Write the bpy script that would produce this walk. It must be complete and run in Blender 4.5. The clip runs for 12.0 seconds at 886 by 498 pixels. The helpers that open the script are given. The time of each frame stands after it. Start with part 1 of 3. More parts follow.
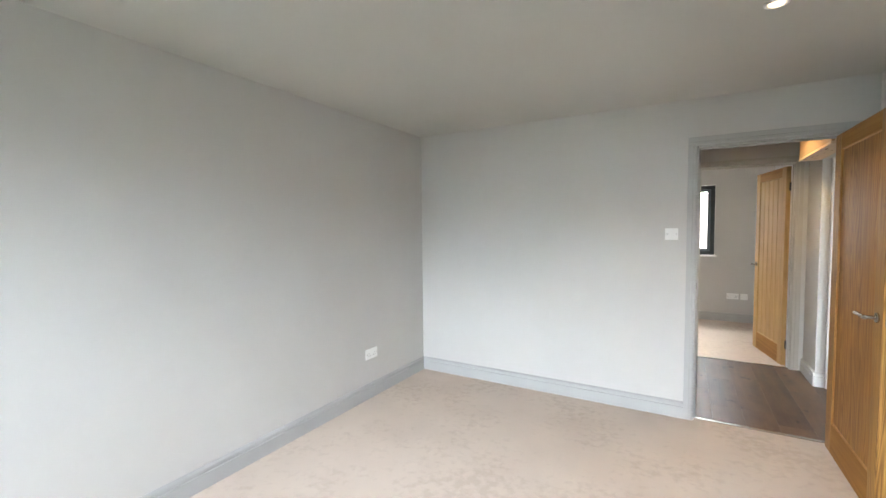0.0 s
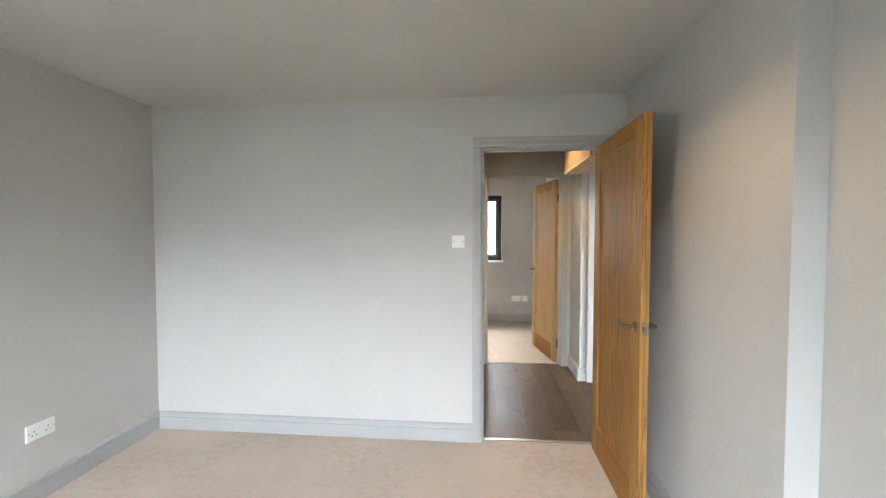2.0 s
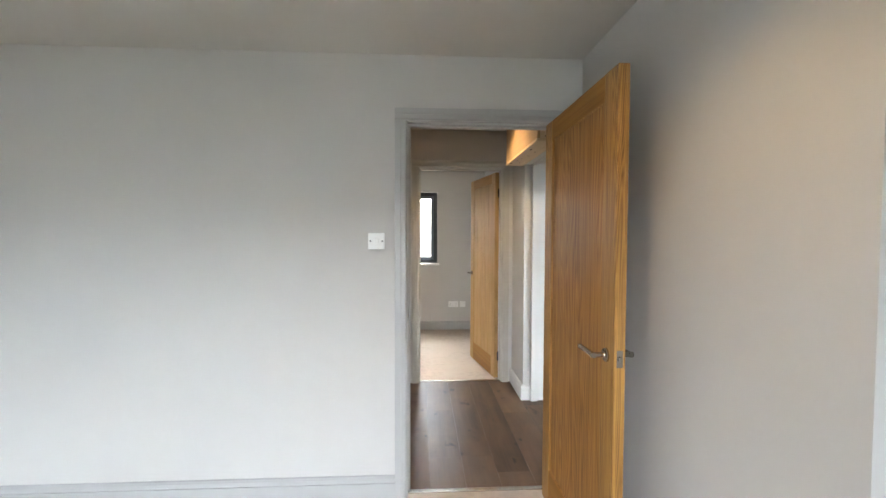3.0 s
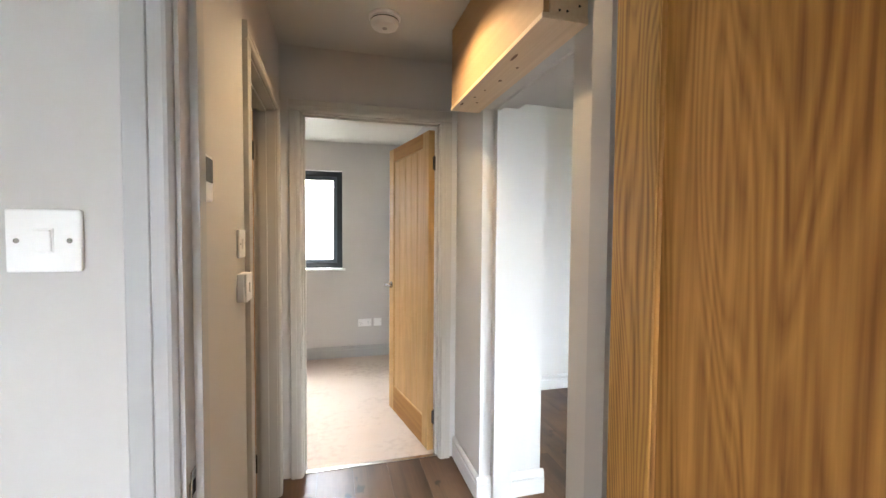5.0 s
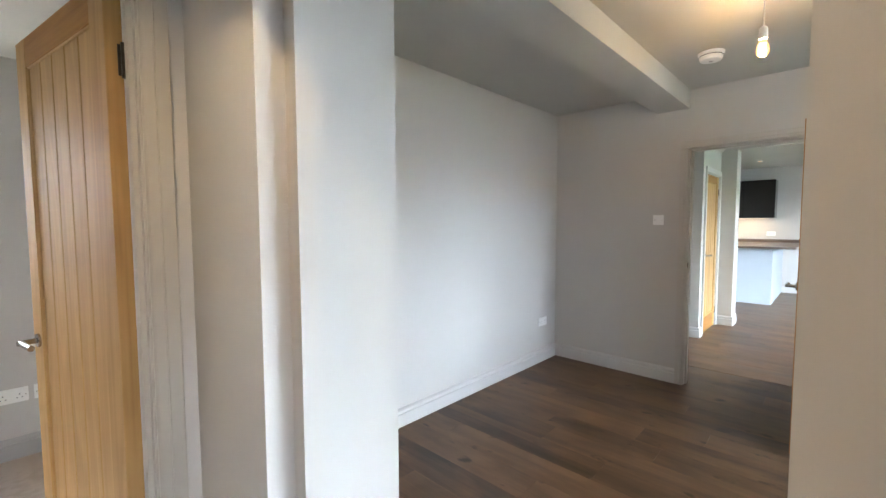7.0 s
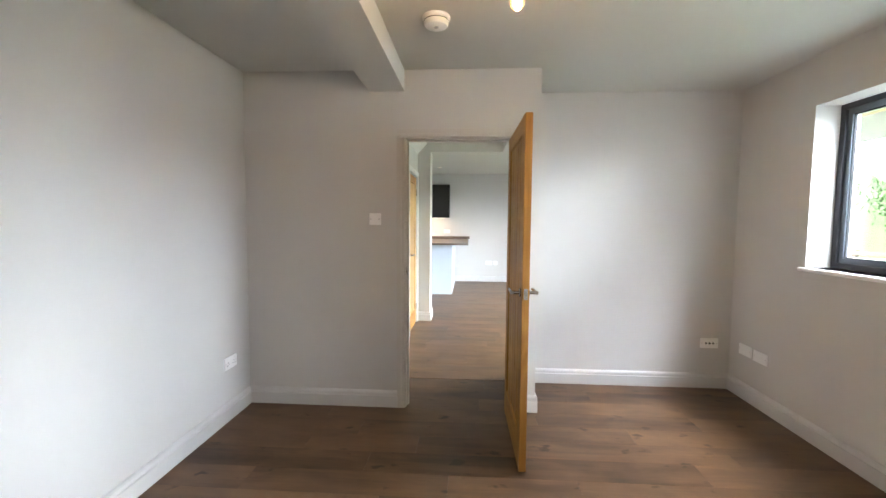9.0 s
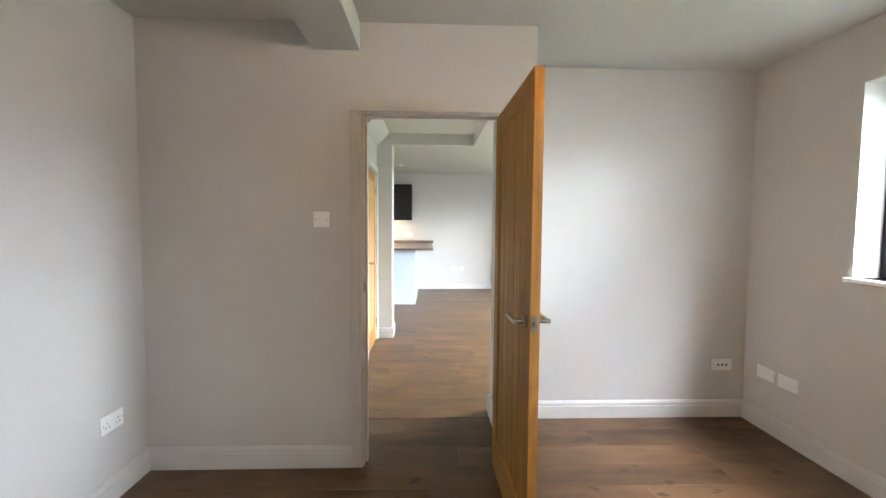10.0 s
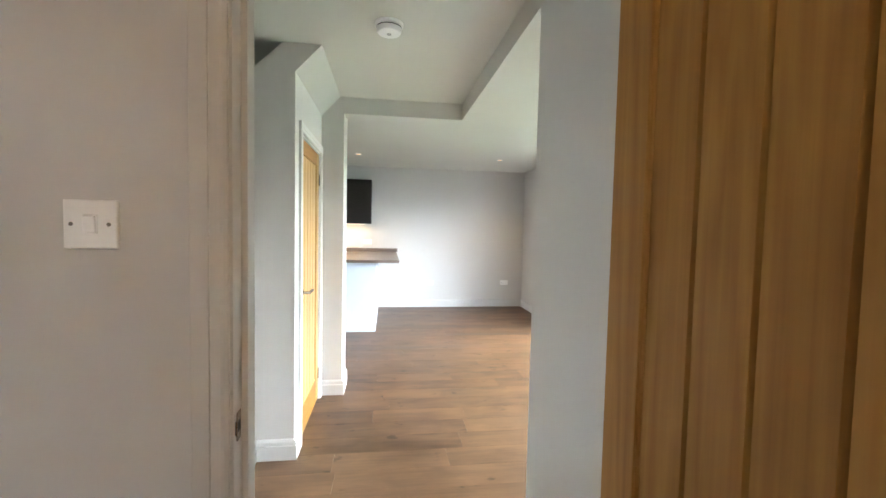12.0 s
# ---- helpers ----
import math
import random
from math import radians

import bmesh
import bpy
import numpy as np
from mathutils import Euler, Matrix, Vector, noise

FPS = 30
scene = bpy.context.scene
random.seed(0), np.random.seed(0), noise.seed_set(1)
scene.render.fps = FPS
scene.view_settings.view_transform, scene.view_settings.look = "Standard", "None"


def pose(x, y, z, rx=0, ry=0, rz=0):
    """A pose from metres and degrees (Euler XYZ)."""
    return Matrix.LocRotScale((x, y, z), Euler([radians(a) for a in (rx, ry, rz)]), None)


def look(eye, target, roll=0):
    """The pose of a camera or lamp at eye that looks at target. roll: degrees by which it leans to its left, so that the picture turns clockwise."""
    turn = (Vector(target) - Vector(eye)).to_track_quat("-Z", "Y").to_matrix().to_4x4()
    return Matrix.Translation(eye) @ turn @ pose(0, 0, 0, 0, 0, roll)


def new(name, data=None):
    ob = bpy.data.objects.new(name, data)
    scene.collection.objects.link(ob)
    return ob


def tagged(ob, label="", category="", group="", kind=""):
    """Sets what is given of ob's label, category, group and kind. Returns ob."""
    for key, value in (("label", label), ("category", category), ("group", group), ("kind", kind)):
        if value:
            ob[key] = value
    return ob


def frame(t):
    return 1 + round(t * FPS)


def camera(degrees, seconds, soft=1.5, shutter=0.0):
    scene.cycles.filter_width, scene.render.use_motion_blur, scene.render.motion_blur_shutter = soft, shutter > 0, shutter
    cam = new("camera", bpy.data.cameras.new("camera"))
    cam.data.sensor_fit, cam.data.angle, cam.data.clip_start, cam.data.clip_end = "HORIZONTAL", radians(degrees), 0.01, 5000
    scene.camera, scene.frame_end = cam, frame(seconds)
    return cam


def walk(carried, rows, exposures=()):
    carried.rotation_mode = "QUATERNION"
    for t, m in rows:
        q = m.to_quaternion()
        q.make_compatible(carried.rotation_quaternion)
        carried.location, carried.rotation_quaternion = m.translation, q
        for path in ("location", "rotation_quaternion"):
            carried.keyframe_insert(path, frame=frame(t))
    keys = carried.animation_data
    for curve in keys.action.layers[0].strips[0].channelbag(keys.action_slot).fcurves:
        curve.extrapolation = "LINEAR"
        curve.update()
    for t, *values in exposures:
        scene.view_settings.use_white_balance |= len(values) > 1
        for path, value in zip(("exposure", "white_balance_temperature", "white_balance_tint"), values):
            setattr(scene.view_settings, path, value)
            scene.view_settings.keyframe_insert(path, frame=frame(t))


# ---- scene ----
cam = camera(94.0, 12.0)
PATH = [
    (0, (-0.014, 0.245, 1.433), (-1.019, 1.971, 1.333), -0.5),
    (0.5, (0.036, 0.299, 1.421), (-0.787, 2.119, 1.326), -0.5),
    (1, (0.092, 0.401, 1.415), (-0.526, 2.301, 1.325), -0.4),
    (1.5, (0.063, 0.669, 1.415), (-0.326, 2.629, 1.328), -0.1),
    (2, (0.063, 0.956, 1.427), (-0.12, 2.946, 1.354), 0.0),
    (2.5, (0.09, 1.289, 1.406), (0.082, 3.288, 1.34), -0.0),
    (3, (0.139, 1.572, 1.406), (0.249, 3.568, 1.341), 0.2),
    (4.8, (0.275, 2.917, 1.404), (0.734, 4.862, 1.33), 0.3),
    (5, (0.29, 3.063, 1.391), (0.806, 4.993, 1.311), 0.4),
    (5.5, (0.34, 3.417, 1.391), (1.026, 5.294, 1.307), 0.3),
    (6, (0.439, 3.704, 1.392), (1.329, 5.492, 1.285), 0.3),
    (6.5, (0.56, 3.998, 1.394), (1.718, 5.625, 1.287), -0.3),
    (7, (0.681, 4.209, 1.395), (2.123, 5.59, 1.271), -0.2),
    (7.5, (0.84, 4.434, 1.4), (2.553, 5.458, 1.274), 0.3),
    (9.3, (1.802, 4.685, 1.414), (3.797, 4.726, 1.279), 0.4),
    (9.5, (1.946, 4.709, 1.433), (3.941, 4.712, 1.301), 0.4),
    (10, (2.292, 4.761, 1.393), (4.287, 4.692, 1.276), 0.4),
    (10.5, (2.672, 4.777, 1.419), (4.666, 4.663, 1.309), 0.9),
    (11, (3.047, 4.82, 1.409), (5.039, 4.662, 1.309), 0.6),
    (11.5, (3.424, 4.856, 1.427), (5.41, 4.637, 1.329), 0.8),
    (12, (3.812, 4.844, 1.423), (5.791, 4.576, 1.325), 1.2),
]
EXPOSE = [(0, 4.74, 6450, 9), (3, 4.74, 6400, 9), (4.8, 5.22, 6250, 11), (5.5, 5.12, 6300, 11), (6, 4.97, 6250, 10), (6.5, 4.95, 6100, 9), (7, 4.92, 6050, 10), (7.5, 4.97, 6050, 12), (9.5, 5.2, 6450, 12), (10.5, 5.25, 6450, 12), (11.5, 5.38, 6350, 12), (12, 5.42, 6300, 12)]
walk(cam, [(t, look(eye, target, roll)) for t, eye, target, roll in PATH], EXPOSE)

# ---- light ----
world = bpy.data.worlds.new("sky")
scene.world = world
world.use_nodes = True
wn = world.node_tree.nodes
sky = wn.new("ShaderNodeTexSky")
sky.sky_type, sky.sun_disc = "NISHITA", False
sky.sun_elevation, sky.sun_rotation = radians(48), radians(20)
sky.dust_density, sky.air_density = 2.0, 1.0
wn["Background"].inputs["Strength"].default_value = 0.05
grey = wn.new("ShaderNodeHueSaturation")  # thin overcast: the sky keeps a little of its blue
grey.inputs["Saturation"].default_value = 0.45
world.node_tree.links.new(sky.outputs["Color"], grey.inputs["Color"])
world.node_tree.links.new(grey.outputs["Color"], wn["Background"].inputs["Color"])


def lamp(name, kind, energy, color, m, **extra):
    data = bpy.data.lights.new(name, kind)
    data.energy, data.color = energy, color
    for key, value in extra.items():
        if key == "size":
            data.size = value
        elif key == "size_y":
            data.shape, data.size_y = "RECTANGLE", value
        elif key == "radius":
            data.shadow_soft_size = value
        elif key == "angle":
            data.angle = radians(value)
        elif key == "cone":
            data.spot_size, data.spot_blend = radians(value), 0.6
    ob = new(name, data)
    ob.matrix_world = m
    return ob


SUN_FROM = Vector((math.sin(radians(20)), math.cos(radians(20)), math.tan(radians(48))))
lamp("sun", "SUN", 0.9, (1.0, 0.96, 0.9), look(SUN_FROM * 20, (0, 0, 0)), angle=16)
WARM = (1.0, 0.69, 0.37)
# unseen area lamps outside the garden and back windows, added in place of skylight
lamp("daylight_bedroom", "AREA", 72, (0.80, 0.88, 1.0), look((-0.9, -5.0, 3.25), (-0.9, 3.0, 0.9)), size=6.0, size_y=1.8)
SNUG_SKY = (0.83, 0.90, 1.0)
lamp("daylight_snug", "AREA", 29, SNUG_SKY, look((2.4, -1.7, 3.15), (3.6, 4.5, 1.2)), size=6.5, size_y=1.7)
# second snug lamp, added high up to brighten the floor and far wall
lamp("daylight_fill_snug_high", "AREA", 62, SNUG_SKY, look((2.6, 0.2, 4.8), (4.3, 3.2, 0.0)), size=3.2, size_y=1.5)
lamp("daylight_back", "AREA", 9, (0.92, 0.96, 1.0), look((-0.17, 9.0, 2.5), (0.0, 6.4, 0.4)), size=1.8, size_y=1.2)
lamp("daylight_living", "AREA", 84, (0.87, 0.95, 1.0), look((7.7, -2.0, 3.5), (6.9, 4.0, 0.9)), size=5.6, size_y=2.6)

# ---- materials ----


def mat(name, color, rough=0.6, metal=0.0, var=0.06, scale=3.0, bump=0.0, bump_scale=60.0, spec=0.5, coat=0.0):
    """Plain surface with two scales of variation and fine relief."""
    m = bpy.data.materials.new(name)
    m.use_nodes = True
    n, l = m.node_tree.nodes, m.node_tree.links
    b = n["Principled BSDF"]
    b.inputs["Roughness"].default_value, b.inputs["Metallic"].default_value = rough, metal
    b.inputs["Specular IOR Level"].default_value = spec
    b.inputs["Coat Weight"].default_value = coat
    geo = n.new("ShaderNodeTexCoord")
    big, fine = n.new("ShaderNodeTexNoise"), n.new("ShaderNodeTexNoise")
    big.inputs["Scale"].default_value, big.inputs["Detail"].default_value = scale, 4
    fine.inputs["Scale"].default_value, fine.inputs["Detail"].default_value = bump_scale, 3
    l.new(geo.outputs["Object"], big.inputs["Vector"])
    l.new(geo.outputs["Object"], fine.inputs["Vector"])
    ramp = n.new("ShaderNodeValToRGB")
    ramp.color_ramp.elements[0].position, ramp.color_ramp.elements[1].position = 0.3, 0.7
    ramp.color_ramp.elements[0].color = (*[c * (1 - var) for c in color], 1)
    ramp.color_ramp.elements[1].color = (*[min(1, c * (1 + var)) for c in color], 1)
    l.new(big.outputs["Fac"], ramp.inputs["Fac"])
    l.new(ramp.outputs["Color"], b.inputs["Base Color"])
    if bump:
        bp = n.new("ShaderNodeBump")
        bp.inputs["Strength"].default_value, bp.inputs["Distance"].default_value = bump, 0.002
        l.new(fine.outputs["Fac"], bp.inputs["Height"])
        l.new(bp.outputs["Normal"], b.inputs["Normal"])
    return m


def wood(name, dark, light, along, rough=0.4, per_object=0.0, grain=1.0, bump=0.15, rings=14.0, ring_depth=0.3, fine_depth=0.45, mottle=0.0, straight=0.0, spec=0.5):
    """Long-grained wood; along is the axis (0, 1, 2) of the grain."""
    m = bpy.data.materials.new(name)
    m.use_nodes = True
    n, l = m.node_tree.nodes, m.node_tree.links
    b = n["Principled BSDF"]
    b.inputs["Specular IOR Level"].default_value = spec
    geo, info = n.new("ShaderNodeTexCoord"), n.new("ShaderNodeObjectInfo")
    shift = n.new("ShaderNodeVectorMath")
    shift.operation = "MULTIPLY_ADD"
    l.new(info.outputs["Random"], shift.inputs[0])
    shift.inputs[1].default_value = (7.0, 13.0, 5.0)
    l.new(geo.outputs["Object"], shift.inputs[2])
    maps = []
    for across, lengthwise in ((5.0 * grain, 0.45 * grain), (110.0 * grain, 2.8 * grain)):
        mp = n.new("ShaderNodeMapping")
        sc = [across] * 3
        sc[along] = lengthwise
        mp.inputs["Scale"].default_value = sc
        l.new(shift.outputs["Vector"], mp.inputs["Vector"])
        maps.append(mp)
    wide, fine = n.new("ShaderNodeTexNoise"), n.new("ShaderNodeTexNoise")
    wide.inputs["Scale"].default_value, wide.inputs["Detail"].default_value, wide.inputs["Distortion"].default_value = 1.0, 2, 0.6
    fine.inputs["Scale"].default_value, fine.inputs["Detail"].default_value = 1.0, 4
    l.new(maps[0].outputs["Vector"], wide.inputs["Vector"])
    l.new(maps[1].outputs["Vector"], fine.inputs["Vector"])
    mix = n.new("ShaderNodeMath")
    mix.operation = "MULTIPLY_ADD"
    l.new(fine.outputs["Fac"], mix.inputs[0])
    mix.inputs[1].default_value = fine_depth
    ring = n.new("ShaderNodeMath")
    ring.operation = "MULTIPLY"
    l.new(wide.outputs["Fac"], ring.inputs[0])
    ring.inputs[1].default_value = rings
    if straight:
        split, line = n.new("ShaderNodeSeparateXYZ"), n.new("ShaderNodeMath")
        l.new(shift.outputs["Vector"], split.inputs[0])
        line.operation = "MULTIPLY_ADD"
        l.new(split.outputs[0], line.inputs[0])
        line.inputs[1].default_value = straight
        l.new(ring.outputs[0], line.inputs[2])
        ring = line
    wave = n.new("ShaderNodeMath")
    wave.operation = "PINGPONG"
    l.new(ring.outputs[0], wave.inputs[0])
    wave.inputs[1].default_value = 1.0
    tone = n.new("ShaderNodeMath")
    tone.operation = "MULTIPLY_ADD"
    l.new(wave.outputs[0], tone.inputs[0])
    tone.inputs[1].default_value, tone.inputs[2].default_value = ring_depth, 0.295 - ring_depth / 2 - fine_depth / 2
    half = n.new("ShaderNodeMath")
    half.operation = "MULTIPLY_ADD"
    l.new(wide.outputs["Fac"], half.inputs[0])
    half.inputs[1].default_value = 0.45
    l.new(tone.outputs[0], half.inputs[2])
    l.new(half.outputs[0], mix.inputs[2])
    last = mix
    if per_object:
        add = n.new("ShaderNodeMath")
        add.operation = "MULTIPLY_ADD"
        l.new(info.outputs["Random"], add.inputs[0])
        add.inputs[1].default_value = per_object
        sub = n.new("ShaderNodeMath")
        sub.operation = "ADD"
        l.new(mix.outputs[0], sub.inputs[0])
        sub.inputs[1].default_value = -per_object / 2
        l.new(sub.outputs[0], add.inputs[2])
        last = add
    if mottle:
        cloud, cmap = n.new("ShaderNodeTexNoise"), n.new("ShaderNodeMapping")
        sc = [6.0] * 3
        sc[along] = 2.6
        cmap.inputs["Scale"].default_value = sc
        cloud.inputs["Scale"].default_value, cloud.inputs["Detail"].default_value, cloud.inputs["Distortion"].default_value = 1.0, 5, 0.5
        l.new(shift.outputs["Vector"], cmap.inputs["Vector"])
        l.new(cmap.outputs["Vector"], cloud.inputs["Vector"])
        centred, blot = n.new("ShaderNodeMath"), n.new("ShaderNodeMath")
        centred.operation, blot.operation = "SUBTRACT", "MULTIPLY_ADD"
        l.new(cloud.outputs["Fac"], centred.inputs[0])
        centred.inputs[1].default_value = 0.5
        l.new(centred.outputs[0], blot.inputs[0])
        blot.inputs[1].default_value = mottle
        l.new(last.outputs[0], blot.inputs[2])
        knots, kmap, kcut, kadd = n.new("ShaderNodeTexNoise"), n.new("ShaderNodeMapping"), n.new("ShaderNodeMapRange"), n.new("ShaderNodeMath")
        sc = [11.0] * 3
        sc[along] = 6.0
        kmap.inputs["Scale"].default_value = sc
        knots.inputs["Scale"].default_value, knots.inputs["Detail"].default_value = 1.0, 3
        l.new(shift.outputs["Vector"], kmap.inputs["Vector"])
        l.new(kmap.outputs["Vector"], knots.inputs["Vector"])
        kcut.inputs["From Min"].default_value, kcut.inputs["From Max"].default_value, kcut.inputs["To Max"].default_value = 0.65, 0.74, -0.4
        l.new(knots.outputs["Fac"], kcut.inputs["Value"])
        kadd.operation = "ADD"
        l.new(blot.outputs[0], kadd.inputs[0])
        l.new(kcut.outputs["Result"], kadd.inputs[1])
        last = kadd
    ramp = n.new("ShaderNodeValToRGB")
    ramp.color_ramp.elements[0].position, ramp.color_ramp.elements[1].position = 0.25, 0.75
    ramp.color_ramp.elements[0].color, ramp.color_ramp.elements[1].color = (*dark, 1), (*light, 1)
    l.new(last.outputs[0], ramp.inputs["Fac"])
    l.new(ramp.outputs["Color"], b.inputs["Base Color"])
    rr = n.new("ShaderNodeMapRange")
    rr.inputs["To Min"].default_value, rr.inputs["To Max"].default_value = rough - 0.08, rough + 0.1
    l.new(wide.outputs["Fac"], rr.inputs["Value"])
    l.new(rr.outputs["Result"], b.inputs["Roughness"])
    bp = n.new("ShaderNodeBump")
    bp.inputs["Strength"].default_value, bp.inputs["Distance"].default_value = bump, 0.001
    l.new(fine.outputs["Fac"], bp.inputs["Height"])
    l.new(bp.outputs["Normal"], b.inputs["Normal"])
    return m


def glow(name, color, strength):
    m = bpy.data.materials.new(name)
    m.use_nodes = True
    b = m.node_tree.nodes["Principled BSDF"]
    b.inputs["Base Color"].default_value = (*color, 1)
    b.inputs["Emission Color"].default_value, b.inputs["Emission Strength"].default_value = (*color, 1), strength
    return m


def clear(name, tint=(1, 1, 1)):
    m = bpy.data.materials.new(name)
    m.use_nodes = True
    b = m.node_tree.nodes["Principled BSDF"]
    b.inputs["Base Color"].default_value = (*tint, 1)
    b.inputs["Transmission Weight"].default_value, b.inputs["Roughness"].default_value, b.inputs["IOR"].default_value = 1.0, 0.0, 1.45
    return m


PAINT = mat("wall_paint", (0.535, 0.522, 0.497), 0.75, var=0.025, scale=1.3, bump=0.12, bump_scale=220)
CEIL = mat("ceiling_paint", (0.53, 0.525, 0.485), 0.85, var=0.025, scale=1.1, bump=0.10, bump_scale=180)
TRIM = mat("grey_satin_trim", (0.41, 0.408, 0.40), 0.38, var=0.03, scale=2.5, bump=0.02, bump_scale=90)
WHITE = mat("white_satin_trim", (0.56, 0.555, 0.54), 0.42, var=0.03, scale=2.5, bump=0.02, bump_scale=90)
TAUPE = mat("taupe_satin_trim", (0.46, 0.44, 0.39), 0.38, var=0.03, scale=2.5, bump=0.02, bump_scale=90)
GREIGE = mat("greige_satin_trim", (0.52, 0.50, 0.46), 0.4, var=0.03, scale=2.5, bump=0.02, bump_scale=90)
PLASTIC = mat("white_plastic", (0.82, 0.82, 0.80), 0.3, var=0.01, scale=8)
STEEL = mat("satin_nickel", (0.40, 0.375, 0.34), 0.27, 1.0, var=0.05, scale=30)
BLACKMETAL = mat("dark_hinge_metal", (0.05, 0.045, 0.04), 0.4, 0.8, var=0.1, scale=30)
ANTHRACITE = mat("anthracite_frame", (0.025, 0.028, 0.034), 0.38, var=0.08, scale=6, bump=0.05, bump_scale=200)
DARK = mat("near_black", (0.01, 0.01, 0.01), 0.8, var=0.1)
SASH = mat("blue_grey_sash", (0.10, 0.125, 0.15), 0.42, var=0.06, scale=6, bump=0.05, bump_scale=200)
GASKET = mat("black_gasket", (0.015, 0.015, 0.016), 0.7, var=0.1)
OAK_DARK, OAK_LIGHT = (0.190, 0.077, 0.013), (0.385, 0.190, 0.043)
OAK = wood("oak", OAK_DARK, OAK_LIGHT, 2, spec=0.2, rough=0.58, per_object=0.10, rings=22.0, ring_depth=0.14, fine_depth=0.28)
OAK_FIGURED = wood("figured_oak", (0.175, 0.070, 0.013), (0.43, 0.210, 0.050), 2, spec=0.3, rough=0.52, per_object=0.08, rings=48.0, ring_depth=0.24, fine_depth=0.75, straight=80.0)
OAK_STILE = wood("ringed_oak", (0.15, 0.062, 0.010), (0.43, 0.222, 0.048), 2, rough=0.52, per_object=0.08, rings=85.0, ring_depth=0.34, fine_depth=0.85, straight=180.0)
OAK_PALE = wood("pale_oak", (0.30, 0.172, 0.062), (0.53, 0.335, 0.138), 2, spec=0.2, rough=0.6, per_object=0.10, rings=22.0, ring_depth=0.12, fine_depth=0.34)
OAK_RAIL = wood("oak_rail", OAK_DARK, OAK_LIGHT, 0, spec=0.2, rough=0.58, per_object=0.10, rings=22.0, ring_depth=0.14, fine_depth=0.36)
PINE = wood("pine_board", (0.55, 0.40, 0.25), (0.74, 0.58, 0.40), 1, rough=0.6, grain=0.8, ring_depth=0.15)
PLY = wood("plywood", (0.40, 0.25, 0.125), (0.50, 0.335, 0.18), 1, rough=0.6, grain=0.5, rings=5.0, ring_depth=0.12)
KNOT = mat("pine_knot", (0.16, 0.075, 0.035), 0.6, var=0.2, scale=60)
PLANK = wood("brown_oak_plank", (0.023, 0.0115, 0.0046), (0.148, 0.081, 0.041), 1, rough=0.36, per_object=0.15, bump=0.15, rings=6.0, ring_depth=0.10, fine_depth=0.20, mottle=0.65, spec=0.32)
CARPET = mat("beige_carpet", (0.57, 0.475, 0.40), 0.95, var=0.05, scale=2.2, bump=0.9, bump_scale=420, spec=0.1)


def trodden(m):
    """Small darker scuffs where the pile has been trodden over."""
    n, l = m.node_tree.nodes, m.node_tree.links
    b = n["Principled BSDF"]
    base = b.inputs["Base Color"].links[0].from_socket
    at, spots, where = n.new("ShaderNodeTexCoord"), n.new("ShaderNodeTexNoise"), n.new("ShaderNodeTexNoise")
    spots.inputs["Scale"].default_value, spots.inputs["Detail"].default_value, spots.inputs["Distortion"].default_value = 19.0, 4, 0.25
    where.inputs["Scale"].default_value = 1.6
    l.new(at.outputs["Object"], spots.inputs["Vector"])
    l.new(at.outputs["Object"], where.inputs["Vector"])
    mul, cut, mix = n.new("ShaderNodeMath"), n.new("ShaderNodeMapRange"), n.new("ShaderNodeMix")
    mul.operation = "MULTIPLY"
    l.new(spots.outputs["Fac"], mul.inputs[0])
    l.new(where.outputs["Fac"], mul.inputs[1])
    cut.inputs["From Min"].default_value, cut.inputs["From Max"].default_value = 0.25, 0.38
    cut.inputs["To Max"].default_value = 0.40
    l.new(mul.outputs[0], cut.inputs["Value"])
    mix.data_type = "RGBA"
    l.new(cut.outputs["Result"], mix.inputs["Factor"])
    l.new(base, mix.inputs[6])
    mix.inputs[7].default_value = (0.40, 0.325, 0.26, 1)
    l.new(mix.outputs[2], b.inputs["Base Color"])


trodden(CARPET)
GLASS = clear("window_glass", (0.97, 1.0, 0.98))
BULB = clear("bulb_glass", (1.0, 0.80, 0.50))
bb = BULB.node_tree.nodes["Principled BSDF"]
bb.inputs["Emission Color"].default_value, bb.inputs["Emission Strength"].default_value = (1.0, 0.42, 0.11, 1), 0.04
LAMP_WARM = glow("warm_lamp_face", (1.0, 0.74, 0.46), 0.10)
FILAMENT = glow("filament", (1.0, 0.60, 0.22), 0.30)
BAR_TOP = wood("grey_brown_worktop", (0.10, 0.075, 0.06), (0.20, 0.155, 0.125), 1, rough=0.3)
UNIT = mat("pale_grey_unit", (0.46, 0.51, 0.57), 0.45, var=0.02)
BLACK = mat("black_gloss_panel", (0.012, 0.012, 0.013), 0.22, var=0.1, coat=0.3)
GRASS = mat("grass", (0.052, 0.098, 0.018), 0.9, var=0.4, scale=0.8, bump=1.0, bump_scale=30)
GRAVEL = mat("pale_gravel", (0.55, 0.53, 0.49), 0.9, var=0.15, scale=2.0, bump=1.0, bump_scale=60)
LEAF = mat("leaf", (0.040, 0.080, 0.022), 0.6, var=0.4, scale=3.0)
BARK = mat("bark", (0.10, 0.07, 0.05), 0.9, var=0.3, scale=12, bump=1.0, bump_scale=40)
RENDERED = mat("outside_render", (0.60, 0.58, 0.54), 0.85, var=0.05, bump=0.5, bump_scale=80)
BIN = mat("green_bin_plastic", (0.006, 0.05, 0.02), 0.45, var=0.08)

# ---- building helpers ----


